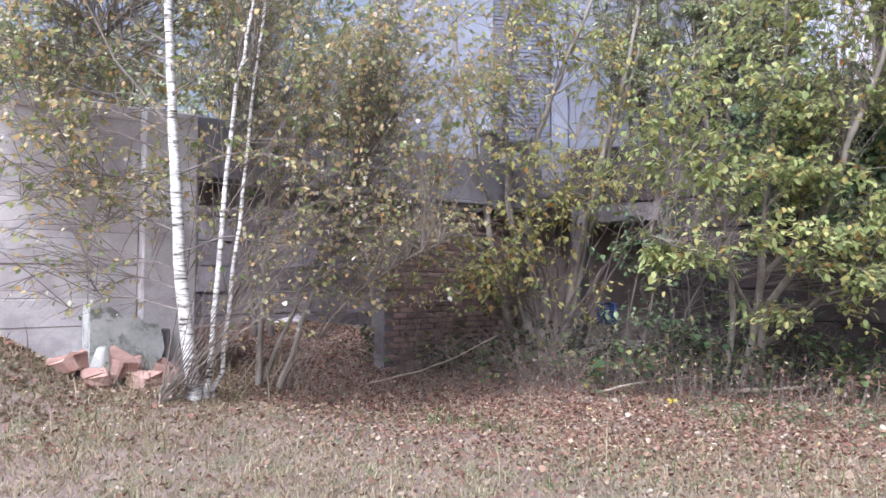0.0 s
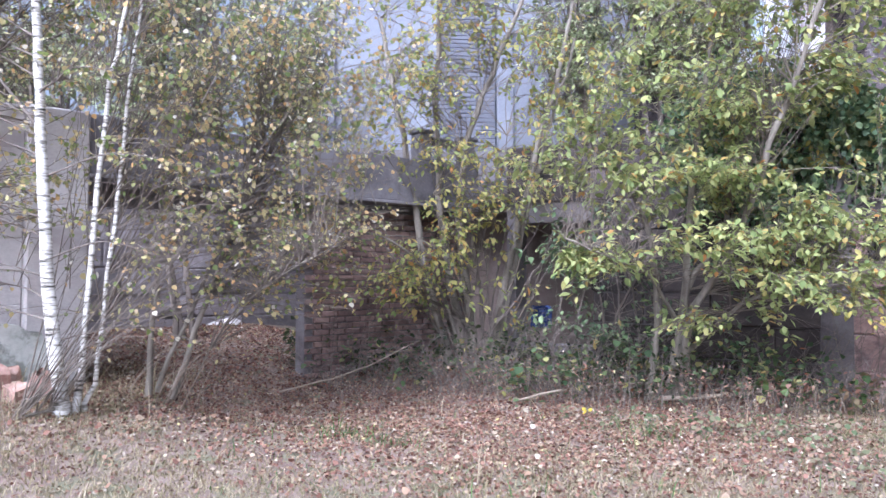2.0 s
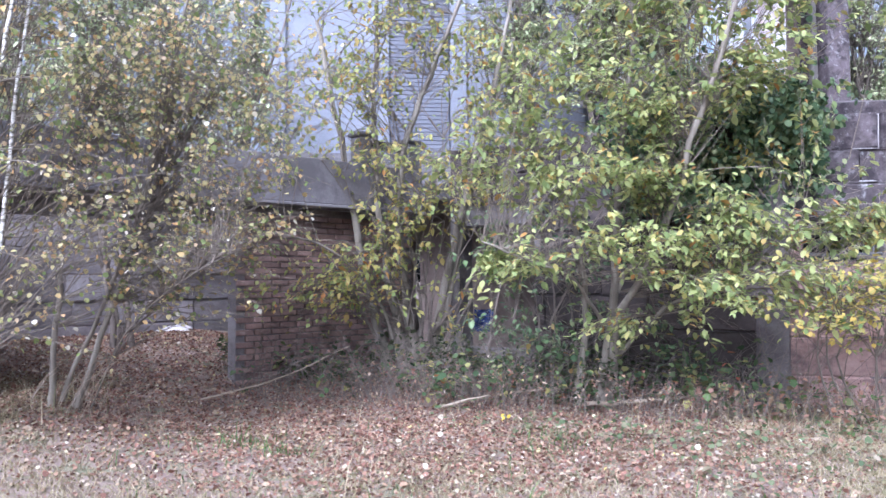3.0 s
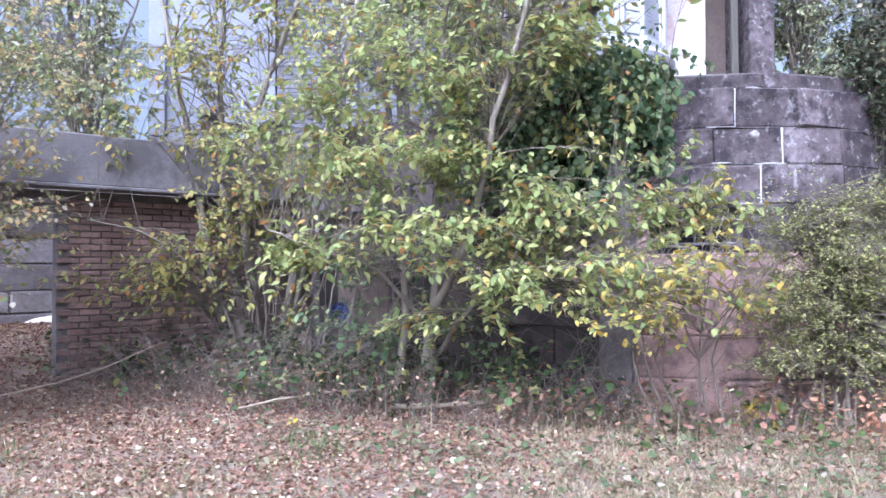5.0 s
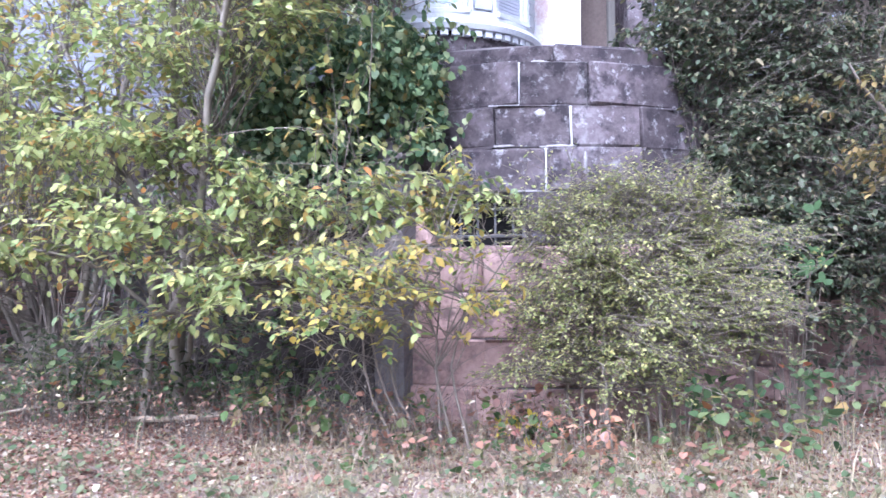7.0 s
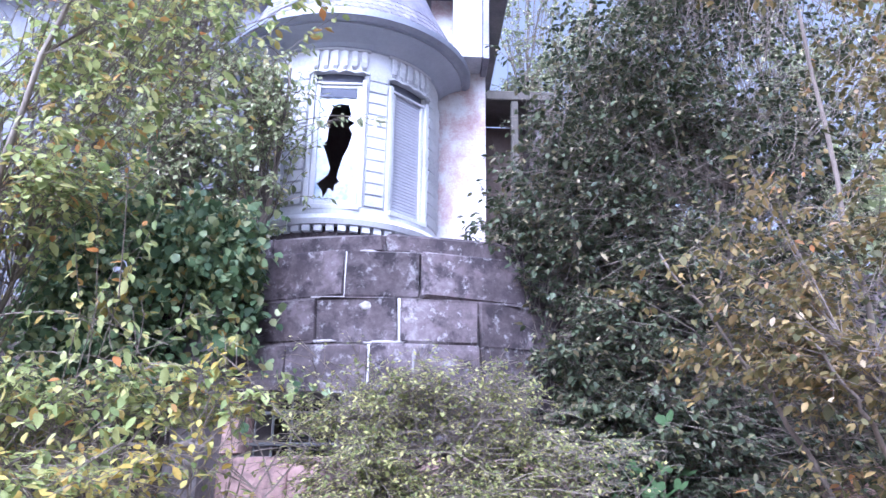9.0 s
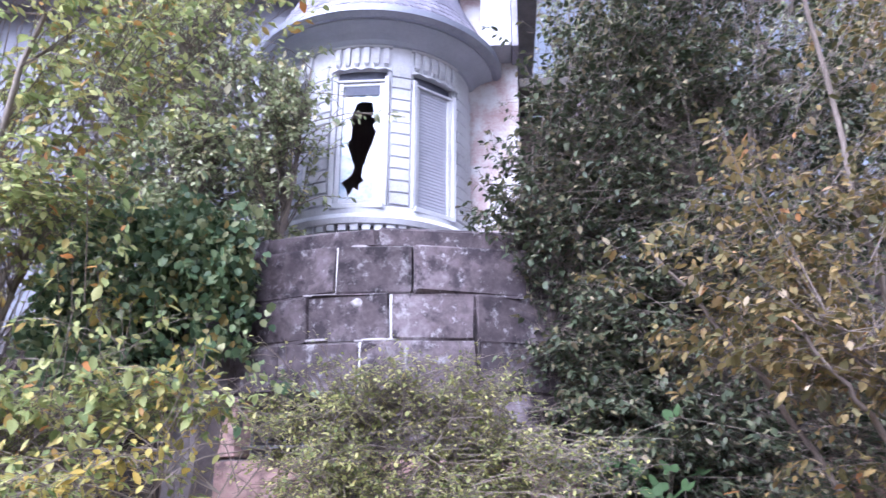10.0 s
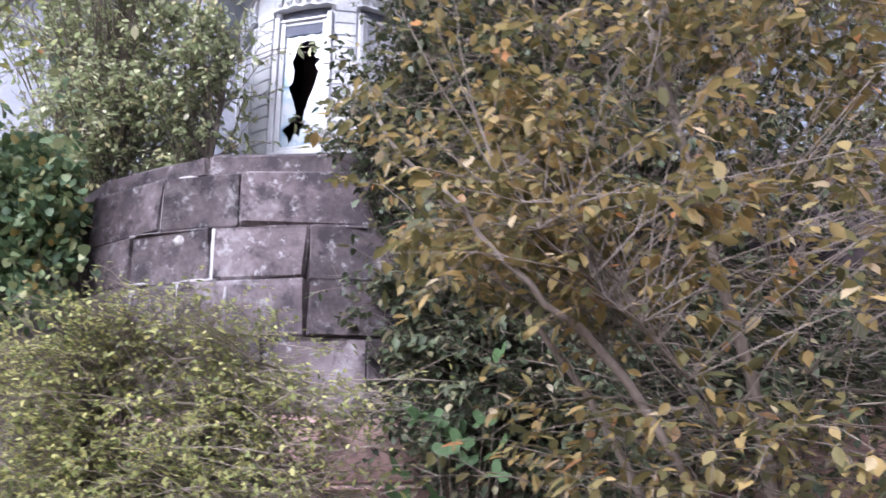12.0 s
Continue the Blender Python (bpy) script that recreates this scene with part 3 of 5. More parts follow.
def bastion():
    w = thing("wall_bastion", "curved bastion of dark weathered sandstone blocks", "wall", kind="structure")
    rng = random.Random(21)
    a0, a1 = radians(-130), radians(-36)
    for row, (z, z1) in enumerate(zip(ROWS, ROWS[1:])):
        hgt = z1 - z
        r = BR - 0.05 * z - (0.09 if row == len(ROWS) - 2 else 0.0)
        spans = ((a0, WIN_A), (WIN_B, a1)) if row == 4 else ((a0, a1),)
        for p, q in spans:
            part("mortar_bed", ring_bed(p, q, r, z, z1), M_DARKMORTAR, w)
        cuts = [radians(JOINT_AT[row])]
        while cuts[-1] < a1:
            cuts.append(cuts[-1] + rng.uniform(0.55, 1.0) / r * (1.6 if row == 8 else 1))
        while cuts[0] > a0:
            cuts.insert(0, cuts[0] - rng.uniform(0.55, 1.0) / r * (1.6 if row == 8 else 1))
        for p, q in zip(cuts, cuts[1:]):
            p, q = max(p, a0), min(q, a1)
            if row == 4:
                if p < WIN_A < q:
                    q = WIN_A
                elif p < WIN_B < q:
                    p = WIN_B
                elif WIN_A <= p and q <= WIN_B:
                    continue
            l, mid = (q - p) * r, (p + q) / 2
            if l < 0.1:
                continue
            m = Matrix.Translation((BC.x + r * math.cos(mid), BC.y + r * math.sin(mid), z + hgt / 2)) @ Matrix.Rotation(mid + math.pi / 2, 4, "Z")
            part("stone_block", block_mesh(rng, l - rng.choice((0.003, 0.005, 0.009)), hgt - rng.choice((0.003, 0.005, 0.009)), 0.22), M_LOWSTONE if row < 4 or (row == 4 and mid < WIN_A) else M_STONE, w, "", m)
    for row in (5, 6, 7):
        a, r, z, z1 = radians(JOINT_AT[row]), BR - 0.05 * ROWS[row], ROWS[row], ROWS[row + 1]
        m = Matrix.Translation((BC.x + r * math.cos(a), BC.y + r * math.sin(a), (z + z1) / 2)) @ Matrix.Rotation(a + math.pi / 2, 4, "Z")
        bm = box((-0.009, -0.006, -(z1 - z) / 2 + 0.01), (0.014, 0.05, (z1 - z) / 2 - 0.01), None, 0.004)
        for v in bm.verts:
            v.co.x += rng.gauss(0, 0.004)
        part("pointing", bm, M_MORTAR, w, "smear of white lime pointing", m)
        bm = box((-0.3, -0.006, -0.009), (0.05, 0.05, 0.009), None, 0.003)
        part("pointing", bm, M_PALEMORTAR, w, "smear of white lime pointing", m @ Matrix.Translation((0, 0, -(z1 - z) / 2 + 0.004)))
    for a, z, w_, h_ in ((-87.6, 2.96, 0.07, 0.055), (-84, 2.63, 0.15, 0.018), (-95, 2.64, 0.12, 0.014), (-79.5, 2.5, 0.02, 0.1), (-88, 3.45, 0.1, 0.02)):
        a, r = radians(a), BR - 0.05 * z + 0.006
        m = Matrix.Translation((BC.x + r * math.cos(a), BC.y + r * math.sin(a), z)) @ Matrix.Rotation(a + math.pi / 2, 4, "Z")
        bm = bmesh.new()
        bmesh.ops.create_icosphere(bm, subdivisions=2, radius=1)
        for v in bm.verts:
            k = 1 + 0.45 * noise.noise(v.co * 1.9 + Vector((z * 7, a * 9, 0)))
            v.co = Vector((v.co.x * w_ * k, v.co.y * 0.018, v.co.z * h_ * k))
        part("pointing", bm, M_PALEMORTAR, w, "smear of pale lime pointing", m, True)
    t = thing("wall_top", "mossy stone top of the bastion", "wall top", kind="structure")
    bm = bmesh.new()
    r = BR - 0.45
    ring = [bm.verts.new((BC.x + r * math.cos(a0 + (a1 - a0) * i / 24), BC.y + r * math.sin(a0 + (a1 - a0) * i / 24), BTOP - 0.03)) for i in range(25)]
    ring += [bm.verts.new((10.5, 13.4, BTOP - 0.03)), bm.verts.new((3.5, 13.0, BTOP - 0.03))]
    bm.faces.new(ring)
    part("slab", bm, M_BEAM, t)
    # the wall that goes on behind the trees
    e = thing("wall_far_stone", "shaded sandstone wall behind the trees", "wall", kind="structure")
    p = Vector((BC.x + (BR - 0.1) * math.cos(a1), BC.y + (BR - 0.1) * math.sin(a1), 0))
    m = Matrix.Translation(p) @ Matrix.Rotation(0.05, 4, "Z")
    for k in range(8):
        z = -0.1 + 0.46 * k
        x = -0.2 + (0.3 if k % 2 else 0)
        while x < 9.5:
            l = rng.uniform(0.6, 1.0)
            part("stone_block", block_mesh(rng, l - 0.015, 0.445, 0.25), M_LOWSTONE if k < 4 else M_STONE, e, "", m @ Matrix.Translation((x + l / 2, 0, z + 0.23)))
            x += l
    part("backing", box((-0.3, 0.04, -0.1), (10, 0.4, 3.55), m), M_DARKMORTAR, e)


def stone_wall():
    """The straight sandstone wall between the inner corner and the bastion, with a barred basement window and a dark opening."""
    w = thing("wall_stone", "old reddish sandstone wall, tree shade put into its dark colour", "wall", kind="structure")
    rng = random.Random(33)
    opening = (0.55, 1.75, 0.5, 2.3)
    z = 0.0
    top = 3.45
    while z < top - 0.02:
        hgt = min(0.43, top - z)
        x = rng.uniform(-0.3, 0)
        while x < LEN2:
            l = rng.uniform(0.5, 0.95)
            xa, xb = max(x, 0.42), min(x + l, LEN2 + 0.05)
            x += l
            if xb - xa < 0.15:
                continue
            if z + hgt > opening[2] and z < opening[3] and xb > opening[0] and xa < opening[1]:
                if xa < opening[0] - 0.15:
                    xb = opening[0]
                elif xb > opening[1] + 0.15:
                    xa = opening[1]
                else:
                    continue
            m = F2 @ Matrix.Translation(((xa + xb) / 2, 0, z + hgt / 2))
            part("stone_block", block_mesh(rng, xb - xa - 0.012, hgt - 0.012, 0.3), M_SHADEDSTONE, w, "", m)
        z += hgt
    part("backing", box((opening[1], 0.05, 0), (LEN2 + 0.4, 0.45, top - 0.01), F2), M_DARKMORTAR, w)
    part("backing", box((0.4, 0.05, opening[3]), (opening[1], 0.45, top - 0.01), F2), M_DARKMORTAR, w)
    part("backing", box((0.4, 0.05, 0), (opening[0], 0.45, opening[3]), F2), M_DARKMORTAR, w)
    part("backing", box((opening[0], 0.05, 0), (opening[1], 0.45, opening[2]), F2), M_DARKMORTAR, w)
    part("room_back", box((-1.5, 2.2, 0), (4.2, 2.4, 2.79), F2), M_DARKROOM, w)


def basement_window():
    """Bars and a dark hollow in the gap of the bastion's fifth course."""
    g = thing("window_bars", "pale iron bars in a dark basement window", "window bars", kind="structure")
    z0, z1 = ROWS[4], ROWS[5]
    r = BR - 0.05 * z0
    # Near-black sheet stands in for the unlit depth behind the bars.
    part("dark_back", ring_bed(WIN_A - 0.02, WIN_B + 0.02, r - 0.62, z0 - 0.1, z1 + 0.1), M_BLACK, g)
    n = 5
    for i in range(n):
        a = WIN_A + (WIN_B - WIN_A) * (i + 0.5) / n
        x, y = BC.x + (r - 0.12) * math.cos(a), BC.y + (r - 0.12) * math.sin(a)
        v, f = tube([(x, y, z0), (x, y, z1)], [0.011, 0.011], 6)
        place("bar", mesh_from("bar", v, f, M_GREYIRON), g)
    for z in (z0 + 0.1, z1 - 0.16):
        pts = [(BC.x + (r - 0.1) * math.cos(WIN_A + (WIN_B - WIN_A) * k / 4), BC.y + (r - 0.1) * math.sin(WIN_A + (WIN_B - WIN_A) * k / 4), z) for k in range(5)]
        v, f = tube(pts, [0.016] * 5, 6)
        place("cross_bar", mesh_from("bar", v, f, M_GREYIRON), g)


undercroft_stones(bpy.data.objects["wall_undercroft"])
stone_wall()
bastion()
basement_window()
brick_panel()

# ---- the house on the terrace ----
C = Vector((5.13, 13.21, 0))
R = 1.5
NA = radians(-90 + 6.6)             # the way the broken window looks
AX = Matrix.Translation(C) @ Matrix.Rotation(NA + math.pi / 2, 4, "Z")   # local -y looks out of the bay


def arc_solid(a0, a1, profile, n=None):
    """A solid swept round the bay: profile of (radius, z), angles from the window's way, in degrees to the right."""
    n = n or max(2, int(abs(a1 - a0) / 4))
    bm = bmesh.new()
    rings = []
    for i in range(n + 1):
        a = NA + radians(a0 + (a1 - a0) * i / n)
        rings.append([bm.verts.new((C.x + r * math.cos(a), C.y + r * math.sin(a), z)) for r, z in profile])
    k = len(profile)
    for p, q in zip(rings, rings[1:]):
        for j in range(k):
            bm.faces.new((p[j], q[j], q[(j + 1) % k], p[(j + 1) % k]))
    bm.faces.new(rings[0][::-1])
    bm.faces.new(rings[-1])
    bmesh.ops.recalc_face_normals(bm, faces=bm.faces)
    return bm


SILL, HEAD = 5.12, 7.05
BAYS = (-47, 0, 45)                 # the three windows, degrees
HALF = 14.8


def bay_tower():
    w = thing("wall_bay", "round bay of white painted boards and quoins", "bay", kind="structure")
    part("base_wall", arc_solid(-88, 88, [(R, 3.0), (R, 4.82), (R - 0.25, 4.82), (R - 0.25, 3.0)]), M_STONE, w)
    part("belt", arc_solid(-90, 90, [(R + 0.12, 4.83), (R + 0.15, 4.9), (R + 0.09, 4.98), (R - 0.2, 4.98), (R - 0.2, 4.83)]), M_WHITE, w, "white rounded belt course")
    for i in range(-14, 15):
        part("dentil", arc_solid(i * 6 - 2, i * 6 + 2, [(R + 0.09, 4.74), (R + 0.09, 4.825), (R, 4.825), (R, 4.74)], 1), M_WHITE, w)
    part("plinth", arc_solid(-88, 88, [(R + 0.02, 4.985), (R + 0.02, SILL), (R - 0.2, SILL), (R - 0.2, 4.985)]), M_WHITE, w)
    edges = []
    for a in BAYS:
        edges += [a - HALF, a + HALF]
    edges = [-88] + edges + [88]
    for i in range(0, len(edges), 2):
        a0, a1 = edges[i], edges[i + 1]
        part("pier", arc_solid(a0, a1, [(R - 0.035, SILL), (R - 0.035, 7.25), (R - 0.2, 7.25), (R - 0.2, SILL)]), M_WHITE, w)
        z = SILL + 0.03
        while z < 7.2:
            part("quoin", arc_solid(a0 + 2.5, a1 - 2.5, [(R - 0.033, z + 0.012), (R + 0.012, z + 0.02), (R + 0.03, z + 0.160), (R - 0.033, z + 0.164)], 4), M_WHITE, w)
            z += 0.18
    part("frieze", arc_solid(-88, 88, [(R - 0.005, 7.25), (R - 0.005, 7.627), (R - 0.2, 7.627), (R - 0.2, 7.25)]), M_WHITE, w)
    for a in BAYS:
        part("frieze_trim", arc_solid(a - 17, a + 17, [(R + 0.035, 7.595), (R + 0.05, 7.615), (R - 0.004, 7.622), (R - 0.004, 7.592)], 6), M_WHITE, w)
        for k in range(6):
            b = a - 13.5 + k * 5.4
            part("bracket", arc_solid(b - 1.5, b + 1.5, [(R + 0.03, 7.33), (R + 0.05, 7.40), (R + 0.025, 7.59), (R - 0.003, 7.59), (R - 0.003, 7.33)], 2), M_WHITE, w)
            part("drop", arc_solid(b - 1.1, b + 1.1, [(R + 0.02, 7.285), (R + 0.045, 7.31), (R + 0.02, 7.328), (R - 0.002, 7.328), (R - 0.002, 7.285)], 2), M_WHITE, w)
        # scalloped lambrequin over the window
        n = 22
        bm = bmesh.new()
        top, low = [], []
        for i in range(n + 1):
            b = NA + radians(a - HALF - 2 + (2 * HALF + 4) * i / n)
            z = 7.20 + 0.035 * abs(math.sin(i / n * math.pi * 4))
            for lst, zz in ((top, 7.25), (low, z)):
                lst.append((bm.verts.new((C.x + (R + 0.05) * math.cos(b), C.y + (R + 0.05) * math.sin(b), zz)), bm.verts.new((C.x + (R + 0.02) * math.cos(b), C.y + (R + 0.02) * math.sin(b), zz))))
        for i in range(n):
            for s in (0, 1):
                bm.faces.new((top[i][s], top[i + 1][s], low[i + 1][s], low[i][s]))
            bm.faces.new((low[i][0], low[i + 1][0], low[i + 1][1], low[i][1]))
            bm.faces.new((top[i][0], top[i + 1][0], top[i + 1][1], top[i][1]))
        part("lambrequin", bm, M_WHITE, w)
        # Soffit coloured dark for the deep shade under the lambrequin.
        part("soffit", arc_solid(a - HALF, a + HALF, [(R - 0.10, 7.06), (R - 0.10, 7.25), (R - 0.22, 7.25), (R - 0.22, 7.06)]), M_DARKGREY, w)
    part("cove", arc_solid(-92, 92, [(R, 7.63), (R + 0.04, 7.64), (R + 0.08, 7.69), (R + 0.17, 7.75), (R + 0.29, 7.8), (R + 0.38, 7.82), (R + 0.38, 7.87), (R - 0.2, 7.87), (R - 0.2, 7.63)]), M_GREYPAINT, w, "grey coved cornice")
    g = thing("gutter", "round zinc gutter along the eaves", "gutter", kind="structure")
    part("trough", arc_solid(-95, 95, [(R + 0.39, 7.83), (R + 0.46, 7.82), (R + 0.53, 7.88), (R + 0.54, 7.97), (R + 0.52, 7.97), (R + 0.45, 7.87), (R + 0.39, 7.87)]), M_ZINC, g)
    roof = thing("roof_bay", "steep bay roof of fish-scale slates", "roof", kind="structure")
    part("cone", arc_solid(-100, 100, [(R + 0.43, 7.9), (R - 0.34, 9.65), (R - 0.4, 9.65), (R + 0.3, 7.9)]), M_SLATE, roof)
    me = None
    row, s = 0, 0.0
    slope = math.atan2(1.75, 0.77)
    while s < 1.75:
        r, z = R + 0.44 - s * math.cos(slope), 7.91 + s * math.sin(slope)
        n = 54
        for i in range(n):
            a = radians(-95 + 190 * (i + (0.5 if row % 2 else 0)) / n)
            if me is None:
                bm = bmesh.new()
                pts = [(-0.058, 0.2), (-0.058, 0.05), (-0.04, 0.015), (0, 0), (0.04, 0.015), (0.058, 0.05), (0.058, 0.2)]
                f = bm.faces.new([bm.verts.new((x, -0.012 + 0.06 * y, y)) for x, y in pts])
                ex = bmesh.ops.extrude_face_region(bm, geom=[f])
                for v in ex["geom"]:
                    if isinstance(v, bmesh.types.BMVert):
                        v.co.y += 0.008
                me = bpy.data.meshes.new("slate")
                bm.to_mesh(me)
                bm.free()
                me.materials.append(M_SLATE)
            m = Matrix.Translation((C.x, C.y, 0)) @ Matrix.Rotation(NA + a + math.pi / 2, 4, "Z") @ Matrix.Translation((0, -r, z)) @ Matrix.Rotation(-(math.pi / 2 - slope), 4, "X")
            if row < 6:
                place("slate", me, roof, "", m)
        s += 0.115
        row += 1


def bay_window(a, broken):
    wn_ = thing("window_bay", "tall white window, its pane smashed to a black hole" if broken else "tall window closed by a lilac grey roller shutter", "window", kind="structure")
    m = AX @ Matrix.Rotation(radians(a), 4, "Z")
    half = R * math.sin(radians(HALF)) - 0.005
    y = -R * math.cos(radians(HALF)) + 0.02
    for sgn in (-1, 1):
        part("casing", box((sgn * half - 0.035, y - 0.05, SILL), (sgn * half + 0.035, y + 0.06, HEAD + 0.08), m, 0.008), M_WHITE, wn_)
        part("stile", box((sgn * (half - 0.075) - 0.035, y - 0.01, SILL + 0.02), (sgn * (half - 0.075) + 0.035, y + 0.05, HEAD), m, 0.006), M_WHITE, wn_)
    part("head", box((-half, y - 0.03, HEAD), (half, y + 0.06, HEAD + 0.04), m, 0.008), M_WHITE, wn_)
    part("sill", box((-half, y - 0.09, SILL - 0.05), (half, y + 0.06, SILL + 0.03), m, 0.01), M_WHITE, wn_)
    q = half - 0.11
    if not broken:
        z = SILL + 0.03
        while z < HEAD - 0.05:
            part("slat", box((-q, y + 0.015, z), (q, y + 0.035, z + 0.046), m, 0.006), M_SHUTTER, wn_)
            z += 0.05
        return
    part("top_rail", box((-q, y, HEAD - 0.05), (q, y + 0.05, HEAD), m, 0.006), M_WHITE, wn_)
    part("bottom_rail", box((-q, y, SILL + 0.03), (q, y + 0.05, SILL + 0.12), m, 0.006), M_WHITE, wn_)
    # pane with a jagged hole: outer frame and inner outline joined by a ring of faces
    z0, z1 = SILL + 0.11, HEAD - 0.05
    hole = ((0.31, 0.82), (0.40, 0.91), (0.56, 0.93), (0.80, 0.92), (0.86, 0.83), (0.80, 0.78), (0.97, 0.75), (0.83, 0.70), (0.93, 0.64), (0.84, 0.52), (0.72, 0.42), (0.62, 0.30),
            (0.58, 0.22), (0.66, 0.18), (0.54, 0.15), (0.52, 0.09), (0.40, 0.12), (0.26, 0.03), (0.22, 0.10), (0.08, 0.16), (0.22, 0.20), (0.36, 0.25), (0.40, 0.31), (0.30, 0.42), (0.18, 0.53), (0.28, 0.57), (0.30, 0.68), (0.24, 0.75))
    bm = bmesh.new()
    outer = [bm.verts.new((x, z, 0)) for x, z in ((-q, z0), (q, z0), (q, z1), (-q, z1))]
    inner = [bm.verts.new((-q + 2 * q * (0.52 + (hx - 0.54) * 1.04), z0 + hz * (z1 - z0) * 0.93, 0)) for hx, hz in hole]
    for loop in (outer, inner):
        for u, v in zip(loop, loop[1:] + loop[:1]):
            bm.edges.new((u, v))
    bmesh.ops.triangle_fill(bm, edges=list(bm.edges), use_beauty=True, use_dissolve=False)
    for v in bm.verts:
        v.co = m @ Vector((v.co.x, y + 0.03, v.co.y))
    part("broken_pane", bm, M_PANE, wn_, "dusty pane with painted sky reflection, smashed in the middle")
    # Thin dark strip added for the scalloped shadow across the top of the glass.
    bm = bmesh.new()
    n = 16
    edge = [(-q + 2 * q * i / n, z1 - 0.13 - 0.025 * abs(math.sin(i / n * math.pi * 3))) for i in range(n + 1)] + [(q, z1), (-q, z1)]
    f = bm.faces.new([bm.verts.new((x, y + 0.012, z)) for x, z in edge])
    for v in bmesh.ops.extrude_face_region(bm, geom=[f])["geom"]:
        if isinstance(v, bmesh.types.BMVert):
            v.co.y += 0.006
    bmesh.ops.transform(bm, matrix=m, verts=bm.verts)
    bmesh.ops.recalc_face_normals(bm, faces=bm.faces)
    part("shadow_strip", bm, M_DARKGREY, wn_, "dark scalloped strip painted as the shadow at the window's head")
    room = thing("wall_room", "dark bare room behind the window", "room", kind="structure")
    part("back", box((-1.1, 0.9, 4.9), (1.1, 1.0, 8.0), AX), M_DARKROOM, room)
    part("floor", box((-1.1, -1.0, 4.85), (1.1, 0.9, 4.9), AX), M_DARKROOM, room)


def house():
    w = thing("wall_facade", "pale bluish plastered house front", "wall", kind="structure")
    # local x along the front: the bay sits at 0
    for x0, x1, z0, z1 in ((-7.2, -5.15, 3.0, 9.6), (-5.15, -4.05, 3.0, 3.6), (-5.15, -4.05, 8.4, 9.6), (-4.05, -1.35, 3.0, 9.6), (1.35, 2.3, 3.0, 9.6), (-1.35, 1.35, 8.1, 9.6)):
        part("front", box((x0, 0.0, z0), (x1, 0.35, z1), AX), M_FACADE if x0 < 0 else M_PEEL, w)
    part("back", box((-7.2, 5.0, 3.0), (2.3, 5.3, 9.6), AX), M_FACADE, w)
    part("flank", box((-7.2, 0.352, 3.0), (-6.9, 4.99, 9.6), AX), M_FACADE, w)
    part("flank", box((2.0, 0.352, 3.0), (2.3, 4.99, 9.6), AX), M_PEEL, w)
    part("plinth_band", box((-7.25, -0.06, 3.0), (-1.4, -0.003, 3.75), AX, 0.01), M_BEAM, w)
    for x in (-7.1, -3.9, -1.75):
        part("pilaster", box((x - 0.14, -0.07, 3.76), (x + 0.14, -0.003, 9.2), AX, 0.012), M_FACADE, w)
    sh = thing("window_facade", "tall window closed by dull lilac grey shutters", "window", kind="structure")
    part("frame", box((-5.2, -0.06, 3.55), (-4.0, 0.05, 3.62), AX, 0.01), M_GREYPAINT, sh)
    z = 3.63
    while z < 8.38:
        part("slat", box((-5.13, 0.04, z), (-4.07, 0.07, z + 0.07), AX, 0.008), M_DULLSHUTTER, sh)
        z += 0.075
    r = thing("roof_house", "dark slate house roof", "roof", kind="structure")
    part("slope", box((-7.6, -0.45, 9.6), (2.7, 5.7, 9.85), AX, 0.02), M_SLATE, r)
    e = thing("gutter_house", "zinc gutter of the house eaves", "gutter", kind="structure")
    v, f = tube([AX @ Vector((-7.6, -0.52, 9.62)), AX @ Vector((2.7, -0.52, 9.62))], [0.07, 0.07], 8)
    place("trough", mesh_from("trough", v, f, M_ZINC, True), e)
    # the dormer wall beside the bay's roof and the shed at the right
    d = thing("wall_dormer", "white rendered upper wall beside the bay roof", "wall", kind="structure")
    part("front", box((1.72, -0.55, 8.15), (2.2, -0.002, 9.55), AX, 0.01), M_WHITE, d)
    part("dark_verge", box((2.21, -0.6, 8.1), (2.31, 0, 9.58), AX, 0.01), M_SLATE, d)


def porch():
    """The dark side porch beyond the facade's corner, with its pale post."""
    p = thing("porch", "dark open porch with a pale wooden post", "porch", kind="structure")
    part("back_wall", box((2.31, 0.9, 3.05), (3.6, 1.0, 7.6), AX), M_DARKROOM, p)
    part("side_wall", box((3.05, -0.1, 3.05), (3.5, 0.89, 7.6), AX, 0.02), M_STONE, p, "flaking brown masonry corner")
    part("post", box((2.72, -0.12, 3.05), (2.84, 0.0, 7.6), AX, 0.012), M_OLDWOOD, p, "dark weathered post")
    part("beam", box((2.31, -0.14, 7.61), (3.55, 0.9, 7.78), AX, 0.015), M_OLDWOOD, p)
    part("rail", box((2.31, -0.09, 4.0), (2.715, -0.04, 4.08), AX, 0.01), M_OLDWOOD, p)


porch()
bay_tower()
for ang, smashed in zip(BAYS, (False, True, False)):
    bay_window(ang, smashed)
house()


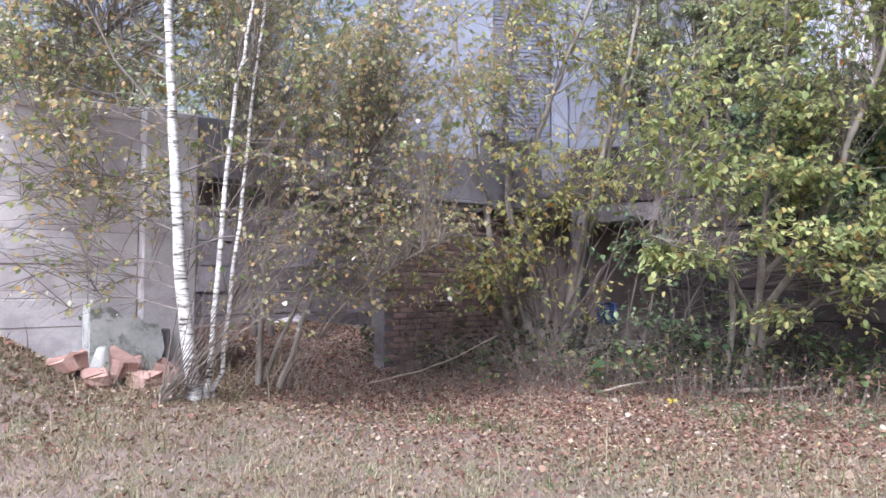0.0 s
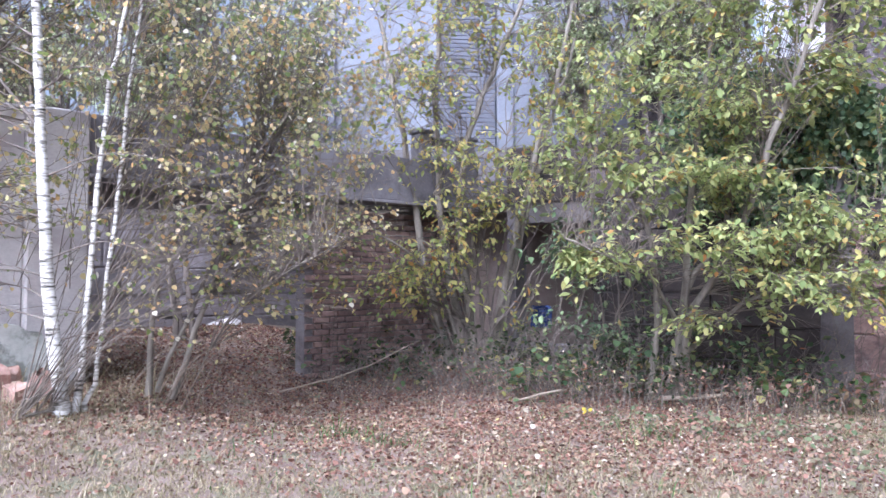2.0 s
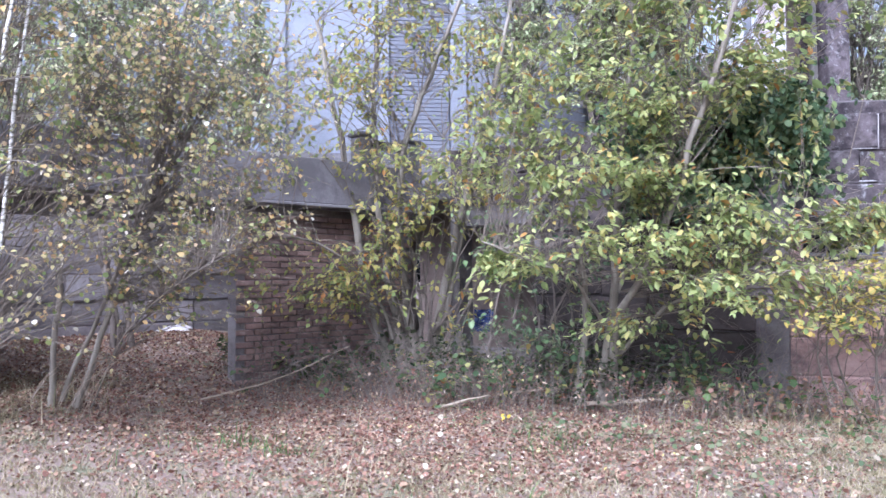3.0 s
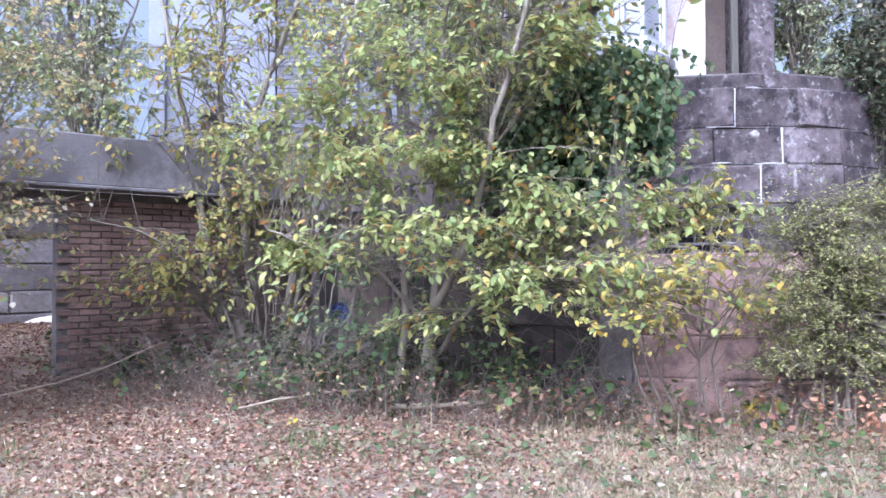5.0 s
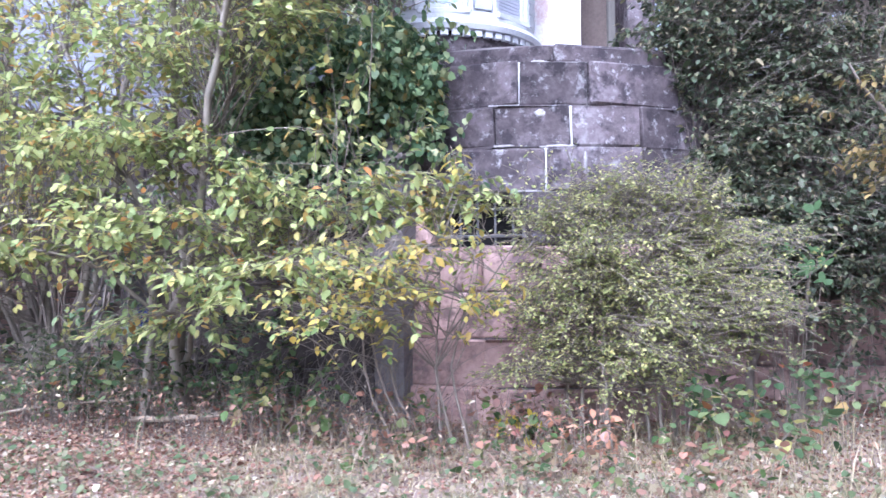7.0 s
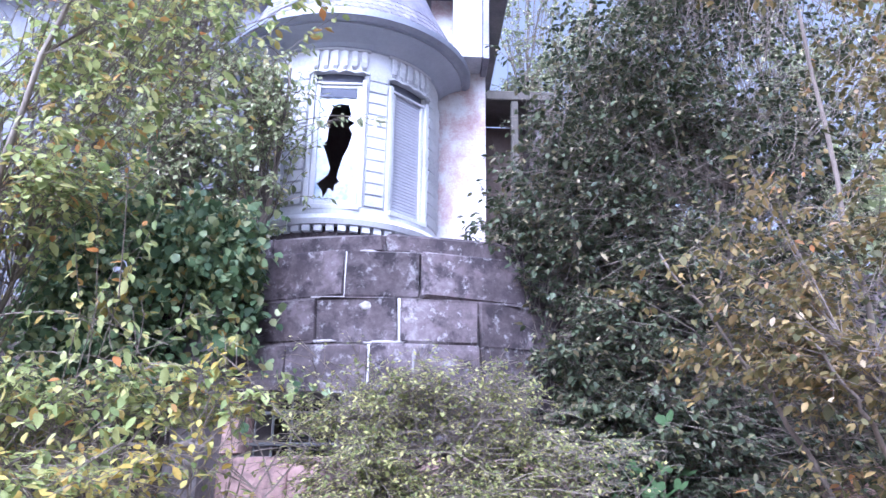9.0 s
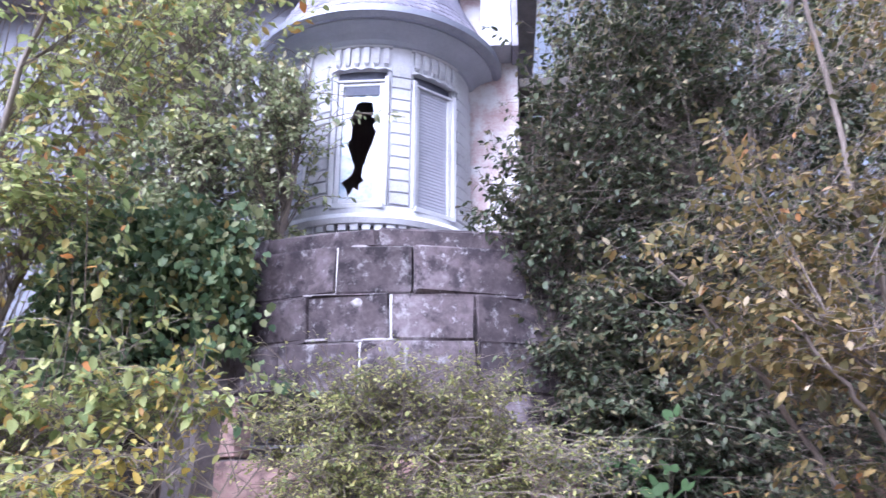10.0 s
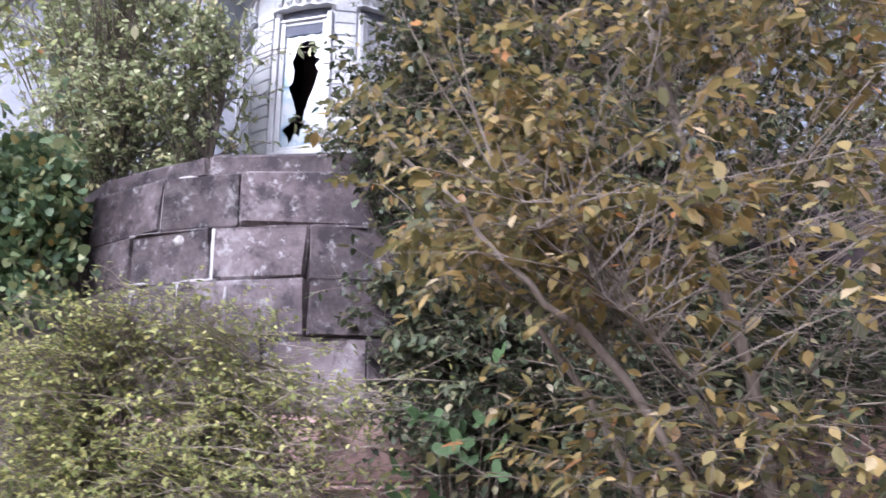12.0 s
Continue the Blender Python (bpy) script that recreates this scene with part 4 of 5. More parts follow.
# ---- trees and shrubs ----
def birches():
    g = Growth("birch_tree", "young birch with white peeling bark and yellowing leaves", "tree", (-2.92, 5.5, 0.38), 1, "birches")
    g.stem([(-2.90, 5.5, 0.25), (-3.05, 5.5, 1.62), (-3.14, 5.5, 2.86), (-3.2, 5.5, 3.9), (-3.22, 5.5, 5.6)], 0.062, 0.028, M_WHITEBARK, "trunk", 18, 10, 0.006)
    g.stem([(-3.13, 5.5, 2.7), (-3.5, 5.5, 3.15), (-3.9, 5.45, 3.8), (-4.1, 5.4, 4.4)], 0.016, 0.008, M_DARKBARK, "branch", 8, 6)
    for i in range(16):
        z = 0.95 + 0.17 * i
        x0, l, sgn = -2.98 - 0.09 * (z - 0.9), g.rng.uniform(0.7, 1.7), -1 if i % 4 else 1
        y1 = 5.5 + g.rng.gauss(0, 0.2)
        path = g.stem([(x0, 5.5, z), (x0 + sgn * l * 0.5, (5.5 + y1) / 2, z + 0.05 + l * 0.06 + 0.06 * (z - 1)), (x0 + sgn * l, y1, z + 0.1 * (z - 1.4))], 0.009, 0.003, M_DARKBARK, "branch", 9, 5, 0.012)
        for k in (4, 5, 6, 7):
            g.spray([path[k - 2], path[k - 1], path[k], path[k].lerp(path[k + 1], 0.5), path[k + 1]], 5 if z < 2 else 9, 0.6)
    g.clump((-4.6, 5.6, 3.3), (0.8, 0.4, 0.7), 70, 14, 0.2)
    g.clump((-4.3, 5.5, 4.2), (0.9, 0.4, 0.6), 70, 14, 0.2)
    g.clump((-3.7, 5.9, 2.7), (1.2, 0.55, 1.0), 105, 12, 0.2)
    g.clump((-4.0, 5.75, 1.8), (1.0, 0.45, 0.7), 75, 5, 0.2)
    g.clump((-3.0, 6.0, 3.9), (1.2, 0.5, 0.9), 90, 13, 0.2)
    g.clump((-3.1, 6.0, 5.0), (1.4, 0.7, 0.9), 90, 16, 0.2)
    g.finish(M_BIRCH, 0.046, M_TWIG, "round", 0.9, 0.0045)
    g = Growth("birch_tree", "slender twin-stemmed birch with pale bark", "tree", (-2.8, 5.65, 0.38), 2, "birches")
    g.stem([(-2.86, 5.6, 0.25), (-2.71, 5.6, 1.87), (-2.6, 5.6, 3.04), (-2.46, 5.6, 3.91), (-2.3, 5.6, 5.2)], 0.028, 0.012, M_WHITEBARK, "stem", 16, 8)
    g.stem([(-2.8, 5.68, 0.25), (-2.72, 5.7, 0.8), (-2.58, 5.7, 1.88), (-2.5, 5.7, 2.91), (-2.38, 5.7, 3.95), (-2.2, 5.7, 5.0)], 0.025, 0.01, M_WHITEBARK, "stem", 16, 8)
    g.stem([(-2.85, 5.55, 0.42), (-3.0, 5.35, 0.40), (-3.15, 5.2, 0.36)], 0.02, 0.01, M_BARK, "root", 6, 7)
    g.clump((-2.2, 6.1, 3.6), (1.0, 0.5, 1.0), 95, 12, 0.1)
    g.clump((-2.4, 6.1, 4.8), (1.2, 0.6, 0.9), 80, 13, 0.1)
    g.clump((-2.0, 6.2, 2.5), (0.9, 0.5, 0.7), 90, 9, 0.1)
    g.clump((-1.8, 6.1, 1.7), (0.8, 0.6, 0.5), 36, 5, 0.1)
    g.finish(M_BIRCH, 0.046, M_TWIG, "round", 0.9, 0.004)
    g = Growth("sapling", "thin leaning grey saplings with sparse yellow leaves", "sapling", (-2.4, 6.65, 0.4), 3)
    g.stem([(-2.65, 6.6, 0.25), (-2.6, 6.6, 1.25), (-2.55, 6.6, 2.24), (-2.5, 6.6, 3.2)], 0.034, 0.014, M_BARK, "stem", 12, 7)
    g.stem([(-2.45, 6.7, 0.3), (-2.08, 6.7, 1.37), (-1.8, 6.7, 2.37), (-1.51, 6.7, 3.73), (-1.35, 6.7, 4.5)], 0.033, 0.01, M_BARK, "stem", 14, 7)
    g.stem([(-2.62, 6.75, 0.35), (-2.17, 6.8, 1.49), (-1.86, 6.8, 2.01), (-1.5, 6.85, 2.9)], 0.025, 0.01, M_BARK, "stem", 12, 7)
    g.stem([(-2.3, 6.7, 0.3), (-1.9, 6.5, 1.0), (-1.3, 6.3, 1.5), (-0.8, 6.2, 1.75)], 0.007, 0.003, M_BARK, "stem", 10, 6)
    g.clump((-1.6, 6.7, 3.3), (0.9, 0.8, 0.9), 105, 12, 0.1)
    g.clump((-1.2, 6.8, 4.4), (1.1, 0.9, 0.8), 60, 13, 0.1)
    g.clump((-1.6, 6.7, 2.2), (0.9, 0.6, 0.6), 90, 10, 0.1)
    g.clump((-1.3, 6.9, 1.5), (1.0, 0.6, 0.6), 105, 7, 0.1)
    g.clump((-0.6, 7.2, 2.4), (0.8, 0.6, 0.7), 90, 9, 0.1)
    g.clump((-0.7, 7.0, 3.6), (1.0, 0.7, 0.8), 105, 13, 0.1)
    g.finish(M_BIRCH, 0.047, M_TWIG, "round", 0.8, 0.004)
    # bare suckers at the foot
    g = Growth("dry_suckers", "bare dry suckers at the foot of the saplings", "brushwood", (-2.3, 6.5, 0.35), 4)
    for i in range(15):
        x, y = -2.5 + g.rng.gauss(0, 0.22), 6.5 + g.rng.gauss(0, 0.18)
        l = g.rng.uniform(0.4, 0.9)
        g.twigs.append((smooth_path([(x, y, h_ground(x, y) - 0.03), (x + l * 0.3, y, 0.35 + l * 0.4), (x + l * g.rng.uniform(0.4, 0.9), y + g.rng.gauss(0, 0.15), 0.35 + l * g.rng.uniform(0.5, 0.9))], 5), l))
    g.finish(M_BIRCH, 0.04, M_DRYTWIG, thick=0.005)


def central_shrub():
    g = Growth("hazel_shrub", "many-stemmed shrub with grey trunks and thin yellow leaves", "shrub", (0.6, 10.0, 0.25), 11)
    for line, r in ((((0.33, 10.0, 0.1), (-0.08, 9.95, 1.6), (-0.5, 9.9, 3.92), (-0.75, 9.9, 5.2)), 0.075),
                    (((0.50, 10.0, 0.1), (0.16, 9.95, 2.26), (0.06, 9.95, 3.92), (0.12, 9.9, 5.6)), 0.07),
                    (((0.62, 9.95, 0.1), (0.41, 9.9, 2.67), (0.74, 9.9, 4.09), (1.32, 9.8, 5.5)), 0.075),
                    (((0.75, 10.0, 0.1), (1.15, 9.9, 1.85), (1.44, 9.9, 3.09), (1.82, 9.8, 4.5), (2.0, 9.8, 5.4)), 0.065),
                    (((0.85, 10.05, 0.1), (1.31, 10.0, 2.26), (1.65, 9.95, 3.5), (2.05, 9.9, 4.9)), 0.055),
                    (((0.45, 9.9, 0.1), (0.2, 9.5, 1.2), (-0.4, 9.0, 1.9), (-1.0, 8.6, 2.1)), 0.03)):
        g.stem(line, r, r * 0.35, M_BARK, "stem", 16, 9, 0.015)
    for i in range(14):
        a = g.rng.gauss(0, 0.42)
        x, h = 0.6 + g.rng.gauss(0, 0.22), g.rng.uniform(2.2, 4.6)
        g.stem([(x, 9.9, 0.1), (x + a * h * 0.35, 9.8, h * 0.5), (x + a * h * 0.9, 9.6 + g.rng.gauss(0, 0.2), h)], g.rng.uniform(0.014, 0.028), 0.006, M_DARKBARK, "stem", 10, 6, 0.02)
    g.stem([(0.5, 9.9, 0.1), (0.45, 9.88, 0.5), (0.3, 9.85, 1.0)], 0.16, 0.10, M_DARKBARK, "stump", 6, 10, 0.0)
    for c, rad, tw, lv in (((0.3, 9.4, 2.0), (0.8, 0.7, 0.5), 55, 10), ((-0.8, 8.9, 1.5), (0.8, 0.6, 0.45), 45, 9), ((0.2, 9.8, 4.9), (1.5, 0.9, 0.7), 80, 12),
                           ((1.6, 9.7, 4.6), (1.0, 0.8, 0.9), 60, 12), ((-0.9, 9.6, 3.9), (0.8, 0.7, 0.9), 50, 10), ((1.2, 9.5, 3.0), (0.7, 0.6, 0.6), 40, 8),
                           ((0.3, 9.2, 2.8), (0.7, 0.6, 0.5), 35, 8), ((0.9, 9.3, 1.2), (0.5, 0.5, 0.5), 18, 6), ((0.2, 8.8, 3.4), (0.7, 0.5, 0.4), 26, 9), ((-0.6, 9.2, 4.3), (1.0, 0.6, 0.5), 34, 10), ((-0.2, 9.1, 1.7), (0.6, 0.5, 0.3), 30, 9)):
        g.clump(c, rad, tw, lv, 0.1)
    g.finish(M_SHRUB, 0.085, M_TWIG, "oval", 0.6, 0.006)


def sallow():
    g = Growth("sallow_tree", "spreading sallow with green and yellowing leaves", "tree", (2.95, 8.25, 0.05), 12)
    for line, r in ((((2.62, 8.25, -0.1), (2.72, 8.2, 1.18), (2.63, 8.2, 2.0), (2.2, 8.1, 2.9), (1.9, 8.0, 3.8)), 0.05),
                    (((2.86, 8.3, -0.1), (3.02, 8.2, 1.18), (3.07, 8.1, 1.99), (3.08, 7.9, 2.9), (3.18, 7.7, 3.8), (3.2, 7.6, 4.8)), 0.06),
                    (((2.95, 8.3, -0.1), (3.06, 8.2, 1.28), (3.44, 8.1, 1.92), (3.5, 7.9, 2.57), (3.8, 7.7, 3.5)), 0.05),
                    (((3.0, 8.25, -0.1), (3.03, 8.0, 1.02), (3.26, 7.8, 1.48), (3.59, 7.4, 2.43), (3.77, 7.2, 3.23), (3.98, 7.0, 3.95), (4.3, 6.9, 5.0)), 0.055),
                    (((3.05, 8.2, 0.6), (3.5, 7.6, 1.2), (4.2, 7.3, 1.5), (4.9, 7.2, 1.6)), 0.028),
                    (((2.9, 8.1, 1.0), (2.5, 7.7, 1.5), (2.0, 7.4, 1.7), (1.5, 7.3, 1.9)), 0.024)):
        g.stem(line, r, r * 0.35, M_BARK, "stem", 16, 9, 0.015)
    for c, rad, tw, lv in (((1.8, 7.3, 1.65), (0.5, 0.4, 0.26), 36, 14), ((3.1, 6.95, 1.75), (0.5, 0.4, 0.38), 34, 13), ((3.95, 7.0, 1.2), (0.55, 0.4, 0.32), 32, 13),
                           ((5.0, 7.1, 1.35), (0.75, 0.45, 0.38), 46, 13), ((5.4, 7.2, 2.15), (0.6, 0.4, 0.28), 36, 12), ((4.5, 7.2, 2.1), (0.6, 0.4, 0.25), 34, 12),
                           ((2.7, 7.2, 2.7), (0.65, 0.5, 0.36), 52, 14), ((1.7, 7.5, 2.9), (0.7, 0.5, 0.4), 52, 13), ((3.5, 7.0, 2.6), (0.5, 0.4, 0.22), 26, 12),
                           ((2.6, 7.3, 3.7), (1.1, 0.8, 0.42), 50, 14), ((4.2, 7.0, 3.9), (0.9, 0.7, 0.42), 46, 14), ((3.4, 7.3, 3.3), (0.6, 0.5, 0.3), 36, 13), ((2.8, 7.4, 4.8), (1.5, 1.0, 0.6), 55, 14),
                           ((2.75, 7.6, 0.9), (0.35, 0.3, 0.22), 16, 10), ((3.8, 7.6, 1.75), (0.6, 0.3, 0.22), 26, 11), ((4.9, 7.3, 4.8), (1.0, 0.9, 0.6), 58, 15), ((5.2, 7.5, 5.7), (1.0, 0.8, 0.5), 55, 14)):
        g.clump(c, rad, int(tw * 1.1), int(lv * 1.35), 0.1)
    g.finish(M_SALLOW, 0.088, M_TWIG, "oval", 0.45, 0.0045)


def ivy():
    """Ivy that hangs over the top of the stone wall."""
    ob = thing("ivy", "thick dark green ivy hanging over the wall", "ivy", (4.4, 8.6, 2.6))
    rng = np.random.RandomState(7)
    pts = []
    for c, rad, n in (((4.3, 8.45, 3.25), (0.8, 0.32, 0.6), 2700), ((5.05, 8.3, 3.45), (0.5, 0.3, 0.42), 1500), ((3.7, 8.7, 2.9), (0.6, 0.35, 0.6), 1400), ((4.4, 8.4, 2.4), (0.5, 0.2, 0.5), 600), ((4.0, 8.5, 3.8), (0.7, 0.3, 0.25), 700), ((5.3, 8.35, 3.0), (0.3, 0.15, 0.5), 500), ((3.4, 8.9, 3.4), (0.4, 0.3, 0.5), 600)):
        q = rng.normal(0, 1, (n, 3))
        q /= np.linalg.norm(q, axis=1, keepdims=True)
        q *= rng.uniform(0.75, 1.1, (n, 1)) * (1 + 0.22 * np.sin(5 * q[:, :1] + 3 * q[:, 2:] * 2) * np.cos(4 * q[:, 2:]))
        pts.append(np.array(c) + q * np.array(rad))
    # loose shoots that stand out of the mass and hang down from it
    for _ in range(80):
        a = np.array([rng.uniform(3.3, 5.45), rng.uniform(8.05, 8.5), rng.uniform(2.3, 4.0)])
        d = np.array([rng.normal(0, 0.35), rng.normal(-0.15, 0.1), rng.normal(-0.25, 0.45)])
        pts.append(a + d * rng.uniform(0, 1, (22, 1)) + rng.normal(0, 0.05, (22, 3)))
    place("foliage", leaves_mesh("foliage", np.concatenate(pts), 0.078, M_IVY, rng, "round", 0.9, 0.5, 0.18), ob)
    r = random.Random(3)
    tubes = []
    for i in range(14):
        x = r.uniform(3.6, 5.2)
        tubes.append(tube(smooth_path([(x, 8.65, 1.6 + r.random()), (x + r.gauss(0, 0.1), 8.6, 2.5), (x + r.gauss(0, 0.25), 8.5, 3.3)], 6, 0.02, r), [0.014] * 3 + [0.01] * 3, 5))
    v, f = join_tubes(tubes)
    place("vines", mesh_from("vines", v, f, M_TWIG), ob)


def small_bush():
    g = Growth("privet_bush", "dense grey-green bush with small leaves", "bush", (7.0, 7.5, 0), 14)
    for i in range(9):
        x, y = 7.0 + g.rng.gauss(0, 0.25), 7.5 + g.rng.gauss(0, 0.15)
        g.stem([(x, y, -0.05), (x + g.rng.gauss(0, 0.15), y, 1.0), (x + g.rng.gauss(0, 0.4), y + g.rng.gauss(0, 0.2), 1.9)], 0.016, 0.005, M_BARK, "stem", 9, 6)
    for c, rad, tw, lv in (((6.9, 7.3, 1.15), (0.8, 0.45, 0.75), 210, 22), ((6.65, 7.4, 1.75), (0.45, 0.4, 0.5), 130, 22), ((7.5, 7.3, 0.95), (0.65, 0.45, 0.65), 200, 22), ((7.3, 7.3, 1.6), (0.55, 0.4, 0.45), 130, 22), ((6.3, 7.4, 1.2), (0.45, 0.35, 0.5), 130, 20), ((7.9, 7.6, 1.7), (0.4, 0.35, 0.5), 110, 20)):
        g.clump(c, rad, int(tw * 0.8), int(lv * 1.25), 0.1, 1.2)
    g.clump((6.95, 7.3, 2.2), (0.65, 0.3, 0.4), 34, 11, 0.1, 1.2)
    for c, rad in (((6.2, 7.3, 1.9), 0.22), ((7.1, 7.25, 2.15), 0.2), ((7.75, 7.3, 2.15), 0.2), ((6.0, 7.3, 0.7), 0.25), ((7.2, 6.95, 1.0), 0.3), ((6.7, 6.95, 1.7), 0.25), ((8.1, 7.2, 1.2), 0.25)):
        g.clump(c, (rad, rad * 0.8, rad * 1.1), 45, 16, 0.1, 1.3)
    g.clump((8.2, 7.6, 1.3), (0.5, 0.4, 0.7), 200, 20, 0.1, 1.6)
    g.clump((7.6, 7.6, 1.7), (0.45, 0.35, 0.45), 110, 20, 0.1, 1.6)
    g.finish(M_BUSH, 0.035, M_TWIG, "oval", 0.2, 0.004)


def dark_tree():
    g = Growth("dark_tree", "tall shady tree with small dark leaves", "tree", (8.7, 9.3, 0), 15)
    for line, r in ((((8.6, 9.4, -0.1), (8.6, 9.4, 2.0), (8.7, 9.4, 4.5), (8.9, 9.4, 7.0)), 0.06), (((8.8, 9.3, -0.1), (9.1, 9.2, 2.0), (9.4, 9.2, 4.5), (9.6, 9.2, 6.5)), 0.055),
                    (((9.3, 9.2, -0.1), (9.6, 9.1, 2.5), (10.2, 9.1, 5.0)), 0.05), (((8.2, 9.2, -0.1), (8.1, 9.1, 2.0), (7.9, 9.0, 3.8)), 0.03)):
        g.stem(line, r, r * 0.35, M_DARKBARK, "stem", 14, 8, 0.02)
    for c, rad, tw, lv in (((9.0, 9.2, 5.8), (0.8, 0.9, 1.2), 130, 24), ((9.5, 9.1, 5.0), (1.3, 1.0, 1.6), 190, 24), ((8.6, 9.0, 3.6), (0.9, 0.7, 1.0), 130, 24), ((9.7, 8.9, 3.0), (1.0, 0.8, 1.0), 110, 20),
                           ((10.8, 9.2, 4.6), (1.0, 1.0, 1.8), 130, 22), ((8.2, 9.0, 2.3), (0.6, 0.5, 0.6), 60, 18), ((9.9, 9.2, 7.2), (1.2, 1.0, 0.9), 110, 22), ((8.8, 8.9, 1.5), (0.9, 0.5, 0.6), 50, 12), ((8.1, 9.1, 4.3), (0.4, 0.5, 0.8), 60, 20), ((11.5, 9.0, 2.4), (1.0, 0.7, 1.1), 90, 18), ((8.05, 9.0, 4.95), (0.3, 0.35, 0.5), 45, 18), ((7.8, 8.9, 4.4), (0.25, 0.3, 0.5), 22, 16), ((7.9, 8.8, 3.6), (0.45, 0.4, 0.7), 70, 20), ((8.5, 8.7, 2.6), (0.7, 0.4, 0.8), 90, 20), ((9.4, 8.8, 1.6), (0.9, 0.4, 0.7), 90, 20), ((10.6, 8.6, 1.6), (0.9, 0.4, 0.8), 90, 20), ((8.3, 8.35, 1.9), (0.4, 0.3, 0.6), 60, 18)):
        g.clump(c, rad, int(tw * 1.5), int(lv * 1.35), 0.1)
    g.ob.matrix_basis = Matrix.Translation((8.5, 9.3, 0))
    g.finish(M_DARK, 0.066, M_DARKBARK, "oval", 0.4, 0.004)


def brown_tree():
    g = Growth("goat_willow", "goat willow with tarnished yellow-brown leaves", "tree", (10.4, 7.3, 0), 16)
    for line, r in ((((10.5, 7.5, -0.1), (10.45, 7.4, 1.5), (10.2, 7.2, 3.0), (10.0, 7.0, 4.8)), 0.036), (((10.7, 7.5, -0.1), (10.95, 7.4, 1.2), (11.1, 7.3, 2.2), (11.15, 7.2, 3.0)), 0.034),
                    (((10.4, 7.3, 0.9), (9.98, 6.75, 1.72), (9.75, 6.5, 1.95), (9.5, 6.4, 2.3)), 0.022), (((10.3, 7.4, 0.3), (9.9, 7.3, 1.5), (9.3, 7.1, 2.4), (8.9, 7.1, 3.0)), 0.025)):
        g.stem(line, r, r * 0.35, M_DARKBARK, "stem", 14, 8, 0.015)
    for c, rad, tw, lv in (((9.2, 7.0, 2.5), (0.65, 0.5, 0.5), 85, 14), ((9.9, 6.8, 3.1), (0.7, 0.5, 0.5), 60, 13), ((9.7, 6.7, 2.2), (0.55, 0.4, 0.4), 45, 12), ((10.6, 6.9, 2.4), (0.7, 0.5, 0.6), 52, 12),
                           ((10.6, 7.0, 4.2), (1.0, 0.7, 0.8), 75, 14), ((9.9, 6.9, 1.45), (0.6, 0.45, 0.45), 40, 10), ((11.4, 7.0, 3.2), (0.7, 0.6, 1.0), 60, 13), ((10.2, 7.0, 5.4), (1.3, 0.9, 0.7), 60, 14), ((10.9, 7.2, 1.3), (0.6, 0.4, 0.5), 12, 9)):
        g.clump(c, rad, int(tw * 1.1), int(lv * 1.7), 0.1, 1.3)
    g.ob.matrix_basis = Matrix.Translation((10.2, 7.3, 0))
    g.finish(M_BROWNTREE, 0.061, M_DARKBARK, "oval", 0.45, 0.003)


def elder():
    """The shady shrub in the corner of the walls."""
    g = Growth("elder_shrub", "shady dark green elder in the wall's corner", "shrub", (2.1, 9.2, 0.1), 18)
    for i in range(6):
        x = 1.6 + 0.22 * i
        g.stem([(x, 9.2, 0.0), (x + g.rng.gauss(0, 0.15), 9.15, 1.0), (x + g.rng.gauss(0, 0.3), 9.1, 2.3)], 0.022, 0.008, M_DARKBARK, "stem", 9, 6)
    for c, rad, tw, lv in (((1.9, 9.0, 1.3), (0.6, 0.4, 0.6), 60, 12), ((2.5, 8.9, 1.9), (0.6, 0.4, 0.5), 60, 12), ((1.6, 9.1, 2.2), (0.5, 0.4, 0.4), 35, 10), ((2.6, 8.8, 0.8), (0.6, 0.3, 0.5), 45, 11), ((3.6, 8.6, 1.4), (0.5, 0.3, 0.7), 50, 11)):
        g.clump(c, rad, int(tw * 0.5), lv, 0.1, 1.3)
    g.finish(M_IVY, 0.085, M_TWIG, "oval", 0.5, 0.005)


def left_yellow_tree():
    """The low yellow-leaved shrub before the window pier."""
    g = Growth("dogwood_shrub", "low shrub with lime and golden leaves", "shrub", (5.4, 7.3, 0), 17)
    for i in range(6):
        x = 5.2 + 0.12 * i
        g.stem([(x, 7.4, -0.05), (x + g.rng.gauss(0, 0.15), 7.3, 0.8), (x + g.rng.gauss(0, 0.35), 7.1 + g.rng.gauss(0, 0.1), 1.7)], 0.014, 0.005, M_TWIG, "stem", 8, 6)
    for c, rad, tw, lv in (((5.1, 6.8, 1.45), (0.7, 0.45, 0.42), 66, 11), ((5.75, 7.1, 1.5), (0.5, 0.4, 0.36), 42, 10), ((4.6, 6.7, 1.35), (0.6, 0.45, 0.45), 50, 10), ((4.5, 7.95, 3.1), (0.16, 0.1, 0.16), 8, 9), ((5.85, 7.2, 2.1), (0.35, 0.3, 0.35), 40, 10)):
        g.clump(c, rad, int(tw * 0.55), lv, 0.1, 1.2)
    g.finish(M_DOGWOOD, 0.072, M_TWIG, "oval", 0.45, 0.005)


